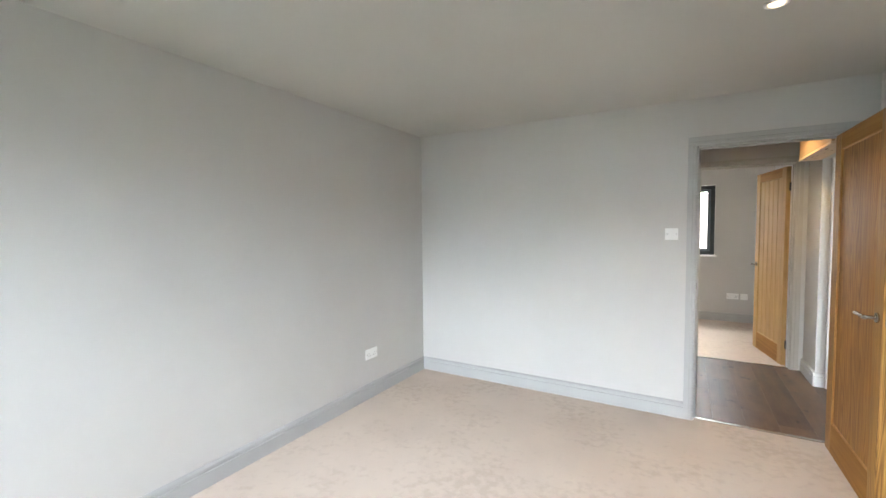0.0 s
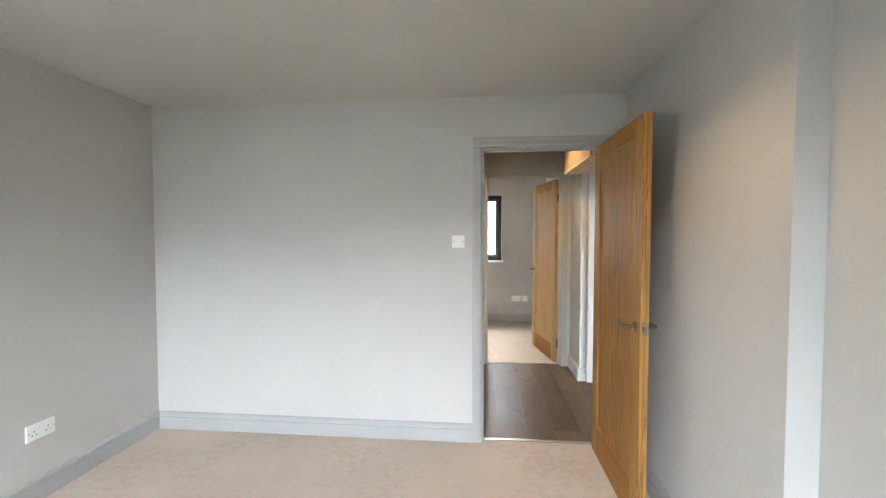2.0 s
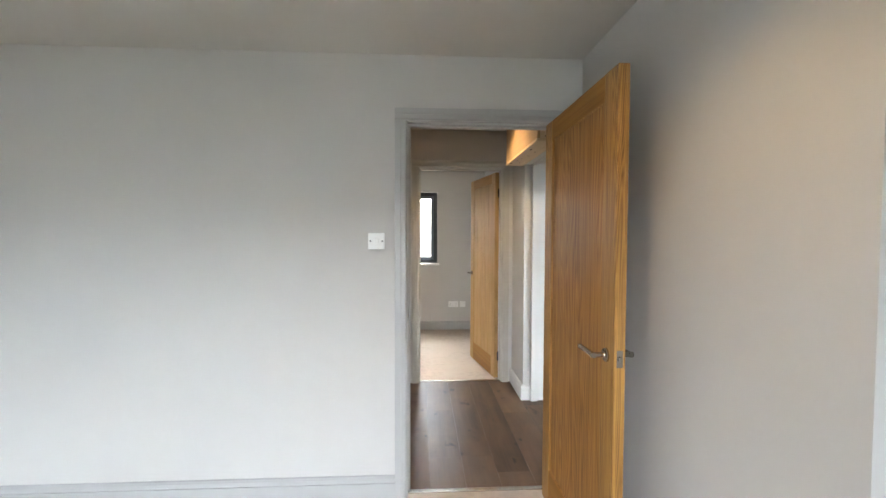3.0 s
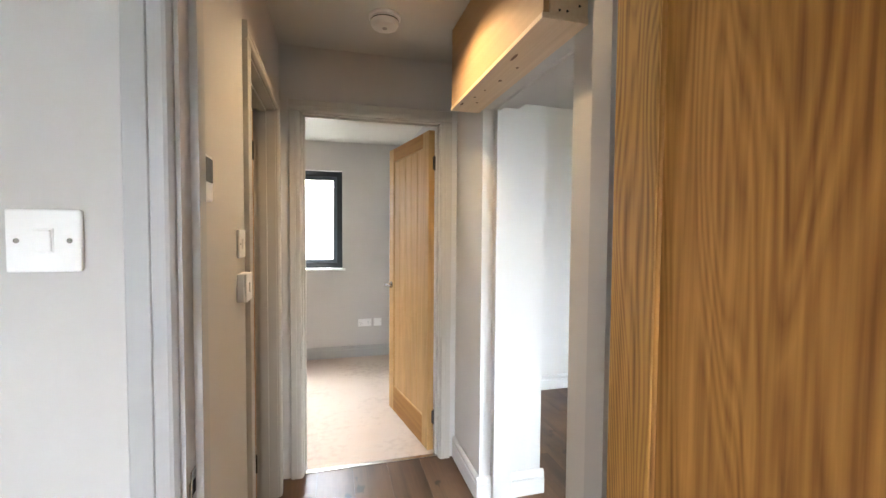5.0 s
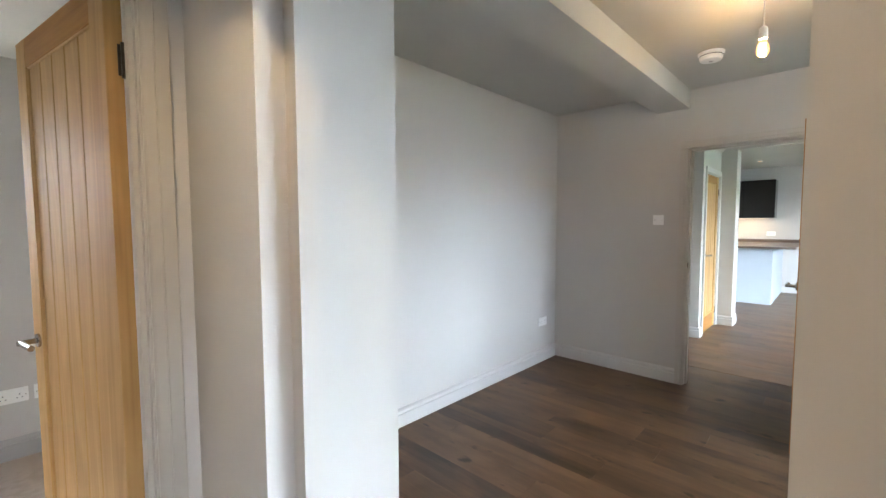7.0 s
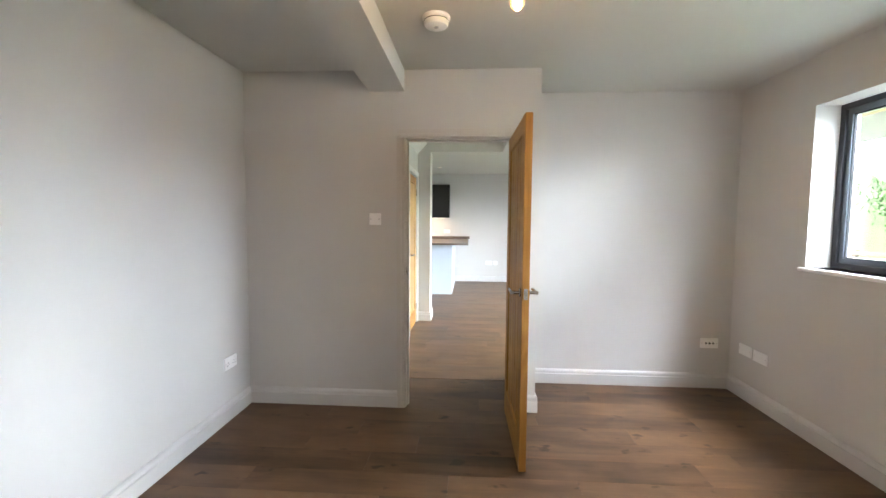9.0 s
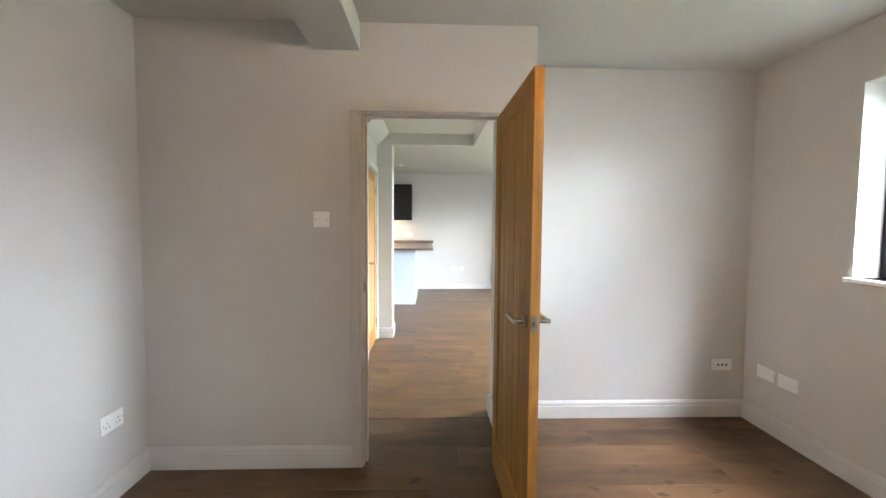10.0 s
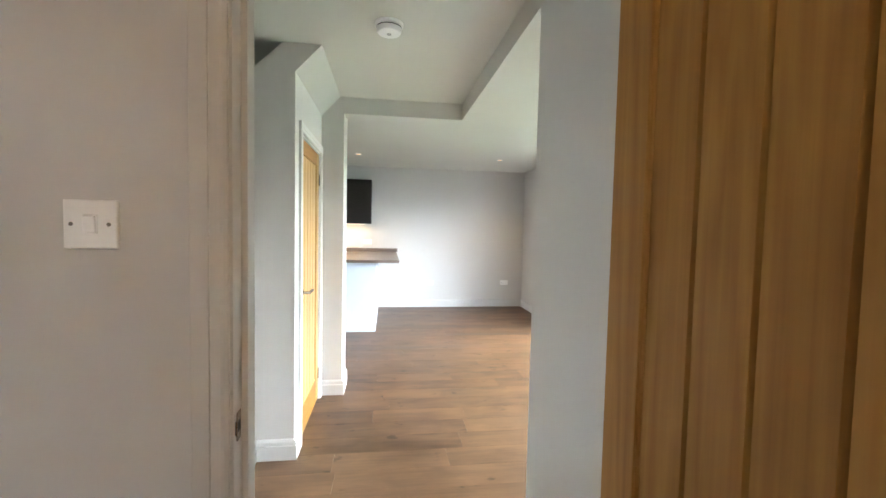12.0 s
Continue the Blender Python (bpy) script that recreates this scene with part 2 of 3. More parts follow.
def box(bm, x0, x1, y0, y1, z0, z1):
    v = [bm.verts.new((x, y, z)) for z in (z0, z1) for y in (y0, y1) for x in (x0, x1)]
    for f in ((0, 2, 3, 1), (4, 5, 7, 6), (0, 1, 5, 4), (1, 3, 7, 5), (3, 2, 6, 7), (2, 0, 4, 6)):
        bm.faces.new([v[i] for i in f])
    return v


def boxes(*lists):
    bm = bmesh.new()
    for b in lists:
        box(bm, *b)
    return bm


def rounded(x0, x1, y0, y1, z0, z1, r=0.003, seg=2):
    bm = bmesh.new()
    box(bm, x0, x1, y0, y1, z0, z1)
    bmesh.ops.bevel(bm, geom=bm.edges[:], offset=r, segments=seg, profile=0.5, affect="EDGES")
    return bm


def rod(bm, p0, p1, r0, r1=None, seg=16):
    """A capped round bar from p0 to p1."""
    p0, p1 = Vector(p0), Vector(p1)
    turn = (p1 - p0).to_track_quat("Z", "Y").to_matrix().to_4x4()
    m = Matrix.Translation((p0 + p1) / 2) @ turn
    return bmesh.ops.create_cone(bm, cap_ends=True, segments=seg, radius1=r0, radius2=r0 if r1 is None else r1, depth=(p1 - p0).length, matrix=m)


def lathe(profile, seg=32):
    """A round body from (radius, height) pairs."""
    bm = bmesh.new()
    rings = []
    for r, z in profile:
        if r < 1e-6:
            rings.append([bm.verts.new((0, 0, z))])
        else:
            rings.append([bm.verts.new((r * math.cos(2 * math.pi * i / seg), r * math.sin(2 * math.pi * i / seg), z)) for i in range(seg)])
    for a, b in zip(rings, rings[1:]):
        for i in range(seg):
            j = (i + 1) % seg
            if len(a) == 1 and len(b) == 1:
                continue
            if len(a) == 1:
                bm.faces.new((a[0], b[j], b[i]))
            elif len(b) == 1:
                bm.faces.new((a[i], a[j], b[0]))
            else:
                bm.faces.new((a[i], a[j], b[j], b[i]))
    bmesh.ops.recalc_face_normals(bm, faces=bm.faces[:])
    return bm


def prism(profile, p0, p1, u, v):
    """A moulding: the (a, b) outline, laid out along u and v, drawn from p0 to p1."""
    bm = bmesh.new()
    u, v = Vector(u), Vector(v)
    rings = [[bm.verts.new(Vector(p) + u * a + v * b) for a, b in profile] for p in (p0, p1)]
    k = len(profile)
    for i in range(k):
        j = (i + 1) % k
        bm.faces.new((rings[0][i], rings[0][j], rings[1][j], rings[1][i]))
    bm.faces.new(rings[0])
    bm.faces.new(rings[1][::-1])
    bmesh.ops.recalc_face_normals(bm, faces=bm.faces[:])
    return bm


def mesh_of(name, bm, material, smooth=False):
    me = bpy.data.meshes.new(name)
    bm.to_mesh(me)
    bm.free()
    me.materials.append(material)
    if smooth:
        for p in me.polygons:
            p.use_smooth = True
        me.set_sharp_from_angle(angle=radians(40))
    return me


def part(name, bm, material, parent=None, label="", m=None, smooth=False):
    ob = new(name, mesh_of(name, bm, material, smooth))
    if parent:
        ob.parent = parent
    if m is not None:
        ob.matrix_basis = m
    if label:
        tagged(ob, label)
    return ob


def structure(name, bm, material, label, category):
    return tagged(part(name, bm, material), label, category, kind="structure")


def empty(name, m, label, category, group="", kind=""):
    ob = new(name)
    ob.empty_display_size = 0.1
    ob.matrix_basis = m
    return tagged(ob, label, category, group, kind)


def wall(name, axis, t0, t1, a0, a1, z1, holes=(), label="painted plaster wall", z0=0.0, material=None):
    """A wall t0..t1 thick that runs from a0 to a1 along axis ('x' or 'y'), with holes (a, a, z, z)."""
    bm = bmesh.new()

    def put(p, q, lo, hi):
        if q - p > 1e-4 and hi - lo > 1e-4:
            if axis == "x":
                box(bm, p, q, t0, t1, lo, hi)
            else:
                box(bm, t0, t1, p, q, lo, hi)
    at = a0
    for p, q, lo, hi in sorted(holes):
        put(at, p, z0, z1)
        put(p, q, z0, lo)
        put(p, q, hi, z1)
        at = q
    put(at, a1, z0, z1)
    bmesh.ops.remove_doubles(bm, verts=bm.verts[:], dist=1e-5)
    return structure(name, bm, material or PAINT, label, "wall")


SKIRT = [(0, 0), (0.018, 0), (0.018, 0.086), (0.0115, 0.0885), (0.0115, 0.0925), (0.017, 0.096), (0.016, 0.112), (0.009, 0.122), (0.004, 0.126), (0, 0.126)]


def skirting(p, q, n, material=None, label="grey painted skirting board along the wall"):
    """A skirting board from p to q (x, y) on a wall whose face looks along n (x, y)."""
    bm = prism(SKIRT, (p[0], p[1], 0), (q[0], q[1], 0), (n[0], n[1], 0), (0, 0, 1))
    return structure("baseboard", bm, material or TRIM, label, "skirting")


ARCH = [(0, 0), (0.062, 0), (0.062, 0.015), (0.060, 0.017), (0.031, 0.017), (0.029, 0.014), (0.027, 0.017), (0.010, 0.017), (0.005, 0.015), (0.002, 0.011), (0, 0.008)]


def door_frame(axis, wall0, wall1, a0, a1, top, material, label, sides=(True, True)):
    """Lining, stops and architraves of a door opening a0..a1 wide (clear) in a wall wall0..wall1 thick."""
    e = empty("door_frame", pose(0, 0, 0), label, "door frame", kind="structure")
    t = 0.028

    def b(p, q, u, v, lo, hi):
        return (p, q, u, v, lo, hi) if axis == "x" else (u, v, p, q, lo, hi)
    for name, bb in (("jamb", b(a0 - t, a0, wall0, wall1, 0, top + t)), ("jamb", b(a1, a1 + t, wall0, wall1, 0, top + t)), ("head", b(a0, a1, wall0, wall1, top, top + t))):
        part(name, boxes(bb), material, e)
    mid = (wall0 + wall1) / 2
    for name, bb in (("stop", b(a0, a0 + 0.012, mid - 0.018, mid + 0.018, 0, top)), ("stop", b(a1 - 0.012, a1, mid - 0.018, mid + 0.018, 0, top)),
                     ("stop", b(a0 + 0.012, a1 - 0.012, mid - 0.018, mid + 0.018, top - 0.012, top))):
        part(name, boxes(bb), material, e)
    for side, (face, out) in enumerate(((wall0, -1), (wall1, 1))):
        if not sides[side]:
            continue
        for a, d in ((a0 - 0.006, -1), (a1 + 0.006, 1)):
            if axis == "x":
                bm = prism(ARCH, (a, face, 0), (a, face, top + 0.006), (d, 0, 0), (0, out, 0))
            else:
                bm = prism(ARCH, (face, a, 0), (face, a, top + 0.006), (0, d, 0), (out, 0, 0))
            part("architrave", bm, material, e)
        lo, hi = a0 - 0.068, a1 + 0.068
        if axis == "x":
            bm = prism(ARCH, (lo, face, top + 0.006), (hi, face, top + 0.006), (0, 0, 1), (0, out, 0))
        else:
            bm = prism(ARCH, (face, lo, top + 0.006), (face, hi, top + 0.006), (0, 0, 1), (out, 0, 0))
        part("architrave", bm, material, e)
    return e


def oak_door(name, m, label, width=0.78, height=1.985, grooved=True, flip=False, handle_z=0.985, pale=False, st=0.095):
    """A leaf from its hinge edge along +x, its face looking along y, standing on z 0."""
    e = empty(name, m, label, "door", kind="structure")
    t, top, bot = 0.02, 0.095, 0.19
    z0 = 0.008
    face = OAK if grooved else OAK_FIGURED
    if pale:
        face = OAK_PALE
    part("stile", rounded(0, st, -t, t, z0, height, 0.002), face if face is not OAK_FIGURED else OAK_STILE, e)
    part("stile", rounded(width - st, width, -t, t, z0, height, 0.002), face if face is not OAK_FIGURED else OAK_STILE, e)
    part("top_rail", rounded(st, width - st, -t + 0.0005, t - 0.0005, height - top, height - 0.0005, 0.002), OAK_RAIL, e)
    part("bottom_rail", rounded(st, width - st, -t + 0.0005, t - 0.0005, z0 + 0.0005, z0 + bot, 0.002), OAK_RAIL, e)
    lo, hi = z0 + bot, height - top
    bead = [(0, 0), (0.005, 0), (0.004, 0.003), (0.002, 0.005), (0, 0.0055)]
    for s in (-1, 1):
        y = s * 0.0105
        for p, q, u in (((st, y, lo), (st, y, hi), (1, 0, 0)), ((width - st, y, lo), (width - st, y, hi), (-1, 0, 0)), ((st + 0.005, y, lo), (width - st - 0.005, y, lo), (0, 0, 1)), ((st + 0.005, y, hi), (width - st - 0.005, y, hi), (0, 0, -1))):
            part("bead", prism(bead, p, q, u, (0, s, 0)), face, e)
    if grooved:
        n = 5
        w = (width - 2 * st) / n
        g, d = 0.0055, 0.010
        outline = [(0, -d + 0.009), (0.0018, -d + 0.006), (g, -d), (w - g, -d), (w - 0.0018, -d + 0.006), (w, -d + 0.009), (w, d - 0.009), (w - 0.0018, d - 0.006), (w - g, d), (g, d), (0.0018, d - 0.006), (0, d - 0.009)]
        for i in range(n):
            part("board", prism(outline, (st + i * w, 0, lo), (st + i * w, 0, hi), (1, 0, 0), (0, 1, 0)), face, e)
    else:
        part("panel", boxes((st, width - st, -0.010, 0.010, lo, hi)), face, e)
    hx = width - 0.058
    for s in (-1, 1):
        bm = lathe([(0, 0), (0.0245, 0), (0.0245, 0.006), (0.0225, 0.008), (0.011, 0.009), (0.010, 0.012), (0, 0.012)], 24)
        bmesh.ops.transform(bm, matrix=pose(hx, s * t, handle_z, -90 * s, 0, 0), verts=bm.verts[:])
        h = part("door_handle", bm, STEEL, e, "satin nickel lever on a round rose", smooth=True)
        bm = bmesh.new()
        y = s * (t + 0.048)
        rod(bm, (hx, s * (t + 0.010), handle_z), (hx, y + s * 0.009, handle_z), 0.0095)
        rod(bm, (hx + 0.009, y, handle_z), (hx - 0.120, y, handle_z), 0.0095)
        part("lever", bm, STEEL, h, smooth=True)
    plate = part("latch_plate", rounded(width - 0.0005, width + 0.0012, -0.011, 0.011, handle_z - 0.03, handle_z + 0.03, 0.0004, 1), STEEL, e, "nickel latch plate")
    part("bolt", rounded(width + 0.001, width + 0.008, -0.006, 0.006, handle_z - 0.008, handle_z + 0.008, 0.002), STEEL, plate)
    for z in (0.22, height - 0.20):
        bm = bmesh.new()
        y = t if flip else -t
        rod(bm, (-0.004, y, z - 0.045), (-0.004, y, z + 0.045), 0.0065)
        box(bm, -0.0015, 0.0, min(y * 0.35, y * 0.85), max(y * 0.35, y * 0.85), z - 0.04, z + 0.04)
        part("hinge", bm, BLACKMETAL, e, "dark butt hinge", smooth=True)
    return e


def on_wall(x, y, z, yaw):
    """A pose on a wall: local x along the wall, -y out of it."""
    return pose(x, y, z, 0, 0, yaw)


def socket(m, label, gangs=2, group="wall sockets", switches=True, pins=True):
    w = 0.146 if gangs == 2 else 0.086
    e = empty("wall_socket", m, label, "socket", group)
    part("plate", rounded(-w / 2, w / 2, -0.010, 0, -0.043, 0.043, 0.003), PLASTIC, e)
    for g in range(gangs):
        cx = (g - (gangs - 1) / 2) * 0.070
        if pins:
            # no holes are cut: near-black blocks on the plate carry their shade as colour
            for dx, dz, ww, hh in ((0, 0.006, 0.004, 0.008), (-0.011, -0.014, 0.007, 0.004), (0.011, -0.014, 0.007, 0.004)):
                part("pin_hole_shade", boxes((cx + dx - ww / 2, cx + dx + ww / 2, -0.0106, -0.0098, dz - hh / 2, dz + hh / 2)), DARK, e)
        if switches:
            part("rocker", rounded(cx * 1.25 - 0.006, cx * 1.25 + 0.006, -0.013, -0.009, 0.018, 0.034, 0.0015), PLASTIC, e)
    for s in (-1, 1):
        bm = bmesh.new()
        rod(bm, (s * (w / 2 - 0.012), -0.0098, 0), (s * (w / 2 - 0.012), -0.0106, 0), 0.003, seg=12)
        part("screw", bm, STEEL, e)
    return e


def switch(m, label, group="light switches"):
    e = empty("light_switch", m, label, "switch", group)
    part("plate", rounded(-0.043, 0.043, -0.009, 0, -0.043, 0.043, 0.003), PLASTIC, e)
    part("surround", rounded(-0.012, 0.012, -0.0102, -0.008, -0.017, 0.017, 0.001), PLASTIC, e)
    bm = rounded(-0.010, 0.010, -0.0135, -0.009, -0.015, 0.015, 0.0015)
    bmesh.ops.rotate(bm, cent=(0, -0.009, 0), matrix=Matrix.Rotation(radians(5), 3, "X"), verts=bm.verts[:])
    part("rocker", bm, PLASTIC, e)
    for s in (-1, 1):
        bm = bmesh.new()
        rod(bm, (s * 0.030, -0.0085, 0), (s * 0.030, -0.0098, 0), 0.0035, seg=14)
        part("screw", bm, STEEL, e)
    return e


def smoke_alarm(x, y, z):
    e = empty("smoke_alarm", pose(x, y, z) @ Matrix.Diagonal((1.2, 1.2, 1.1, 1)), "round white plastic smoke alarm on the ceiling", "smoke alarm", "smoke alarms")
    part("base", lathe([(0, 0), (0.062, 0), (0.062, -0.010), (0.058, -0.012), (0, -0.012)], 36), PLASTIC, e, smooth=True)
    part("body", lathe([(0.050, -0.010), (0.054, -0.016), (0.054, -0.034), (0.049, -0.044), (0.036, -0.047), (0, -0.048)], 36), PLASTIC, e, smooth=True)
    # near-black band on the body, the slot's shade given as colour
    part("vent_shade", lathe([(0.0545, -0.018), (0.0548, -0.019), (0.0548, -0.021), (0.0545, -0.022)], 36), DARK, e)
    part("button", lathe([(0, -0.0472), (0.010, -0.0474), (0.010, -0.050), (0, -0.0505)], 20), TRIM, e, smooth=True)
    return e


def downlight(x, y, z, watts, radius=0.03):
    e = empty("downlight", pose(x, y, z), "small white recessed downlight, switched on, in the ceiling", "ceiling light", "downlights")
    part("bezel", lathe([(0.044, 0), (0.044, -0.004), (0.038, -0.007), (0.031, -0.005), (0.029, 0.0), (0.044, 0)], 32), PLASTIC, e, smooth=True)
    part("lens", lathe([(0, -0.0115), (0.015, -0.011), (0.025, -0.008), (0.0285, -0.004), (0.0285, -0.0005)], 24), LAMP_WARM, e, "glowing frosted lens")
    lamp("downlight_beam", "SPOT", watts, WARM, pose(x, y, z - 0.02), radius=radius, cone=136)
    return e


# ---- walls, floors and ceilings ----
H_BED, H_HALL, H_BACK, H_SNUG, H_LIV = 2.343, 2.40, 2.36, 2.487, 2.487
TOP = 2.62
# bedroom
wall("wall_bedroom_west", "y", -2.42, -2.30, -1.10, 3.755, TOP)
wall("wall_bedroom_north", "x", 3.755, 3.88, -2.42, 1.00, TOP, [(0.046, 0.878, 0, 2.028)], "pale greige plaster wall with a door opening")
wall("wall_bedroom_east", "y", 1.00, 1.20, 2.30, 3.88, TOP)
wall("wall_bedroom_recess", "y", 1.10, 1.20, -1.10, 2.30, TOP)
wall("wall_bedroom_south", "x", -1.22, -1.10, -2.42, 1.20, TOP, [(-2.0, 0.3, 0.85, 2.12)], "plaster wall with a wide window opening")
# hall
wall("wall_hall_west", "y", -0.108, 0.012, 3.88, 5.48, TOP, [(4.572, 5.343, 0, 2.028)], "plaster wall with an open doorway")
wall("wall_hall_east", "y", 1.02, 1.20, 3.88, 4.226, TOP)
wall("wall_hall_header", "y", 1.02, 1.072, 4.226, 5.035, TOP, z0=2.008, label="plaster header over the wide opening")
wall("wall_hall_header_slot", "y", 1.072, 1.094, 4.226, 4.99, TOP, z0=1.996, label="raised bead under the header")
wall("wall_hall_header_step", "y", 1.094, 1.19, 4.226, 4.99, TOP, z0=2.012, label="plaster header over the wide opening")
wall("wall_hall_header_back", "y", 1.19, 1.363, 4.226, 5.028, TOP, z0=2.052, label="plaster header over the wide opening")
wall("wall_hall_nib", "x", 5.035, 5.48, 1.02, 1.08, TOP, label="narrow plaster nib beside the doorway")
wall("wall_hall_slot", "x", 4.99, 5.48, 1.08, 1.135, TOP, label="narrow plaster return beside the nib")
wall("wall_post_return", "x", 5.012, 5.48, 1.135, 1.19, TOP, label="narrow plaster return beside the post")
wall("wall_post", "x", 5.028, 6.34, 1.19, 1.363, TOP, label="squared plaster post at the opening")
wall("wall_hall_north", "x", 5.48, 5.58, -0.108, 1.19, TOP, [(0.102, 0.943, 0, 2.068)], "plaster wall with a doorway")
# store beyond the hall's west door
wall("wall_store_west", "y", -1.72, -1.60, 3.88, 5.58, TOP)
wall("wall_store_north", "x", 5.48, 5.58, -1.60, -0.108, TOP)
# back bedroom
wall("wall_back_west", "y", -1.72, -1.60, 5.58, 7.72, TOP)
wall("wall_back_north", "x", 7.72, 7.98, -1.72, 1.36, TOP, [(-0.73, 0.395, 0.985, 2.05)], "plaster wall with a window opening")
wall("wall_back_east", "y", 1.095, 1.19, 5.58, 7.72, TOP)
# snug
wall("wall_snug_north", "x", 6.34, 6.46, 1.19, 4.74, TOP)
wall("wall_snug_east", "y", 4.615, 4.74, 4.30, 6.34, TOP, [(4.307, 5.153, 0, 2.028)], "plaster wall with a doorway")
wall("wall_snug_return", "x", 4.165, 4.30, 4.615, 5.30, TOP)
wall("wall_snug_east_far", "y", 5.193, 5.30, 2.19, 4.165, TOP)
wall("wall_snug_south", "x", 2.19, 2.445, 1.20, 5.193, TOP, [(2.00, 4.46, 1.12, 2.165)], "plaster wall with a window opening")
wall("wall_snug_west", "y", 1.20, 1.21, 2.445, 3.88, TOP)
# living kitchen
wall("wall_living_lobby", "x", 5.62, 5.74, 4.74, 6.37, TOP)
# the triangular notch is shaped to hold shade, for the dark triangle there
structure("wall_living_cupboard_side", prism([(5.39, 0), (6.40, 0), (6.40, TOP), (5.742, TOP), (5.742, 2.334), (5.622, 2.334), (5.463, 2.484), (5.463, TOP), (5.39, TOP)], (6.37, 0, 0), (6.47, 0, 0), (0, 1, 0), (0, 0, 1)), PAINT, "plaster wall end with a sloping cut under the ceiling", "wall")
# unseen wall, added to keep outside light out of the void behind the notch
wall("wall_living_void_stop", "x", 6.40, 6.50, 6.37, 7.343, TOP)
wall("wall_living_cupboard", "x", 5.39, 5.49, 6.47, 7.343, TOP, [(6.512, 7.288, 0, 2.028)], "plaster wall with a cupboard door")
wall("wall_living_pier", "x", 5.21, 6.90, 7.343, 7.62, TOP, label="squared plaster pier with a skirting")
wall("wall_living_kitchen", "x", 6.80, 6.92, 7.62, 11.37, TOP)
wall("wall_living_east", "y", 11.25, 11.37, 2.10, 6.80, TOP)
wall("wall_living_south", "x", 2.10, 2.34, 5.30, 11.25, TOP, [(5.6, 9.4, 0.05, 2.15)], "plaster wall with a wide glazed opening")

structure("ceiling_bedroom", boxes((-2.30, 1.10, -1.10, 3.755, H_BED, H_BED + 0.1)), CEIL, "flat white painted ceiling", "ceiling")
structure("ceiling_hall", boxes((0.012, 1.02, 3.88, 5.48, H_HALL, H_HALL + 0.1)), CEIL, "flat white painted ceiling", "ceiling")
structure("ceiling_store", boxes((-1.60, -0.108, 3.88, 5.465, 2.3, 2.4)), CEIL, "flat white painted ceiling", "ceiling")
structure("ceiling_back", boxes((-1.60, 1.095, 5.58, 7.72, H_BACK, H_BACK + 0.1)), CEIL, "flat white painted ceiling", "ceiling")
structure("ceiling_snug", boxes((1.20, 5.193, 2.445, 6.34, H_SNUG, H_SNUG + 0.1)), CEIL, "flat white painted ceiling", "ceiling")
structure("ceiling_living", boxes((4.74, 11.25, 4.30, 6.80, H_LIV, H_LIV + 0.1), (5.30, 11.25, 2.34, 4.30, H_LIV, H_LIV + 0.1)), CEIL, "flat white painted ceiling", "ceiling")
structure("roof", boxes((-2.6, 1.3, -1.4, 8.1, TOP, TOP + 0.15), (1.3, 11.5, 2.05, 8.1, TOP, TOP + 0.15)), RENDERED, "flat roof over the building", "roof")
structure("beam_snug", boxes((1.363, 4.615, 5.14, 5.395, 2.337, H_SNUG)), CEIL, "boxed-in painted ceiling beam", "beam")
structure("beam_living_cross", boxes((7.343, 7.50, 4.225, 5.21, 2.352, H_LIV)), CEIL, "boxed-in painted ceiling beam", "beam")
structure("ceiling_living_low", boxes((5.30, 7.50, 2.34, 4.225, 2.352, H_LIV)), CEIL, "lowered flat part of the ceiling", "ceiling")
structure("trim_slope", prism([(0, 0), (0, 0.162), (-0.15, 0.162)], (6.37, 5.39, 2.325), (7.343, 5.39, 2.325), (0, 1, 0), (0, 0, 1)), PAINT, "sloping plaster soffit above the cupboard door", "soffit")

# floors
structure("floor_bedroom", boxes((-2.30, 1.10, -1.10, 3.80, -0.1, 0.0)), CARPET, "beige cut-pile carpet with footprints", "carpet")
structure("floor_back", boxes((-1.60, 1.095, 5.515, 7.72, -0.1, 0.0)), CARPET, "beige cut-pile carpet", "carpet")

# skirtings
W_LABEL = "white painted skirting board along the wall"
skirting((-2.30, -1.10), (-2.30, 3.755), (1, 0))
skirting((-2.282, 3.755), (0.006, 3.755), (0, -1))
skirting((0.918, 3.755), (1.00, 3.755), (0, -1))
skirting((1.00, 2.30), (1.00, 3.737), (-1, 0))
skirting((0.982, 2.30), (1.10, 2.30), (0, -1))
skirting((1.10, -1.10), (1.10, 2.282), (-1, 0))
skirting((0.012, 3.88), (0.012, 4.53), (1, 0), GREIGE)
skirting((1.02, 3.96), (1.02, 4.226), (-1, 0), WHITE, W_LABEL)
skirting((1.02, 5.035), (1.02, 5.48), (-1, 0), WHITE, W_LABEL)
skirting((1.002, 5.035), (1.08, 5.035), (0, -1), WHITE, W_LABEL)
skirting((1.19, 5.028), (1.381, 5.028), (0, -1), WHITE, W_LABEL)
skirting((1.363, 5.028), (1.363, 6.34), (1, 0), WHITE, W_LABEL)
skirting((-1.60, 7.72), (1.095, 7.72), (0, -1))
skirting((1.095, 5.58), (1.095, 7.702), (-1, 0))
skirting((-1.60, 5.58), (-1.60, 7.702), (1, 0))
skirting((1.373, 6.34), (4.597, 6.34), (0, -1), WHITE, W_LABEL)
skirting((4.615, 5.188), (4.615, 6.34), (-1, 0), WHITE, W_LABEL)
skirting((4.615, 4.165), (4.615, 4.267), (-1, 0), WHITE, W_LABEL)
skirting((4.597, 4.165), (5.175, 4.165), (0, -1), WHITE, W_LABEL)
skirting((5.193, 2.445), (5.193, 4.165), (-1, 0), WHITE, W_LABEL)
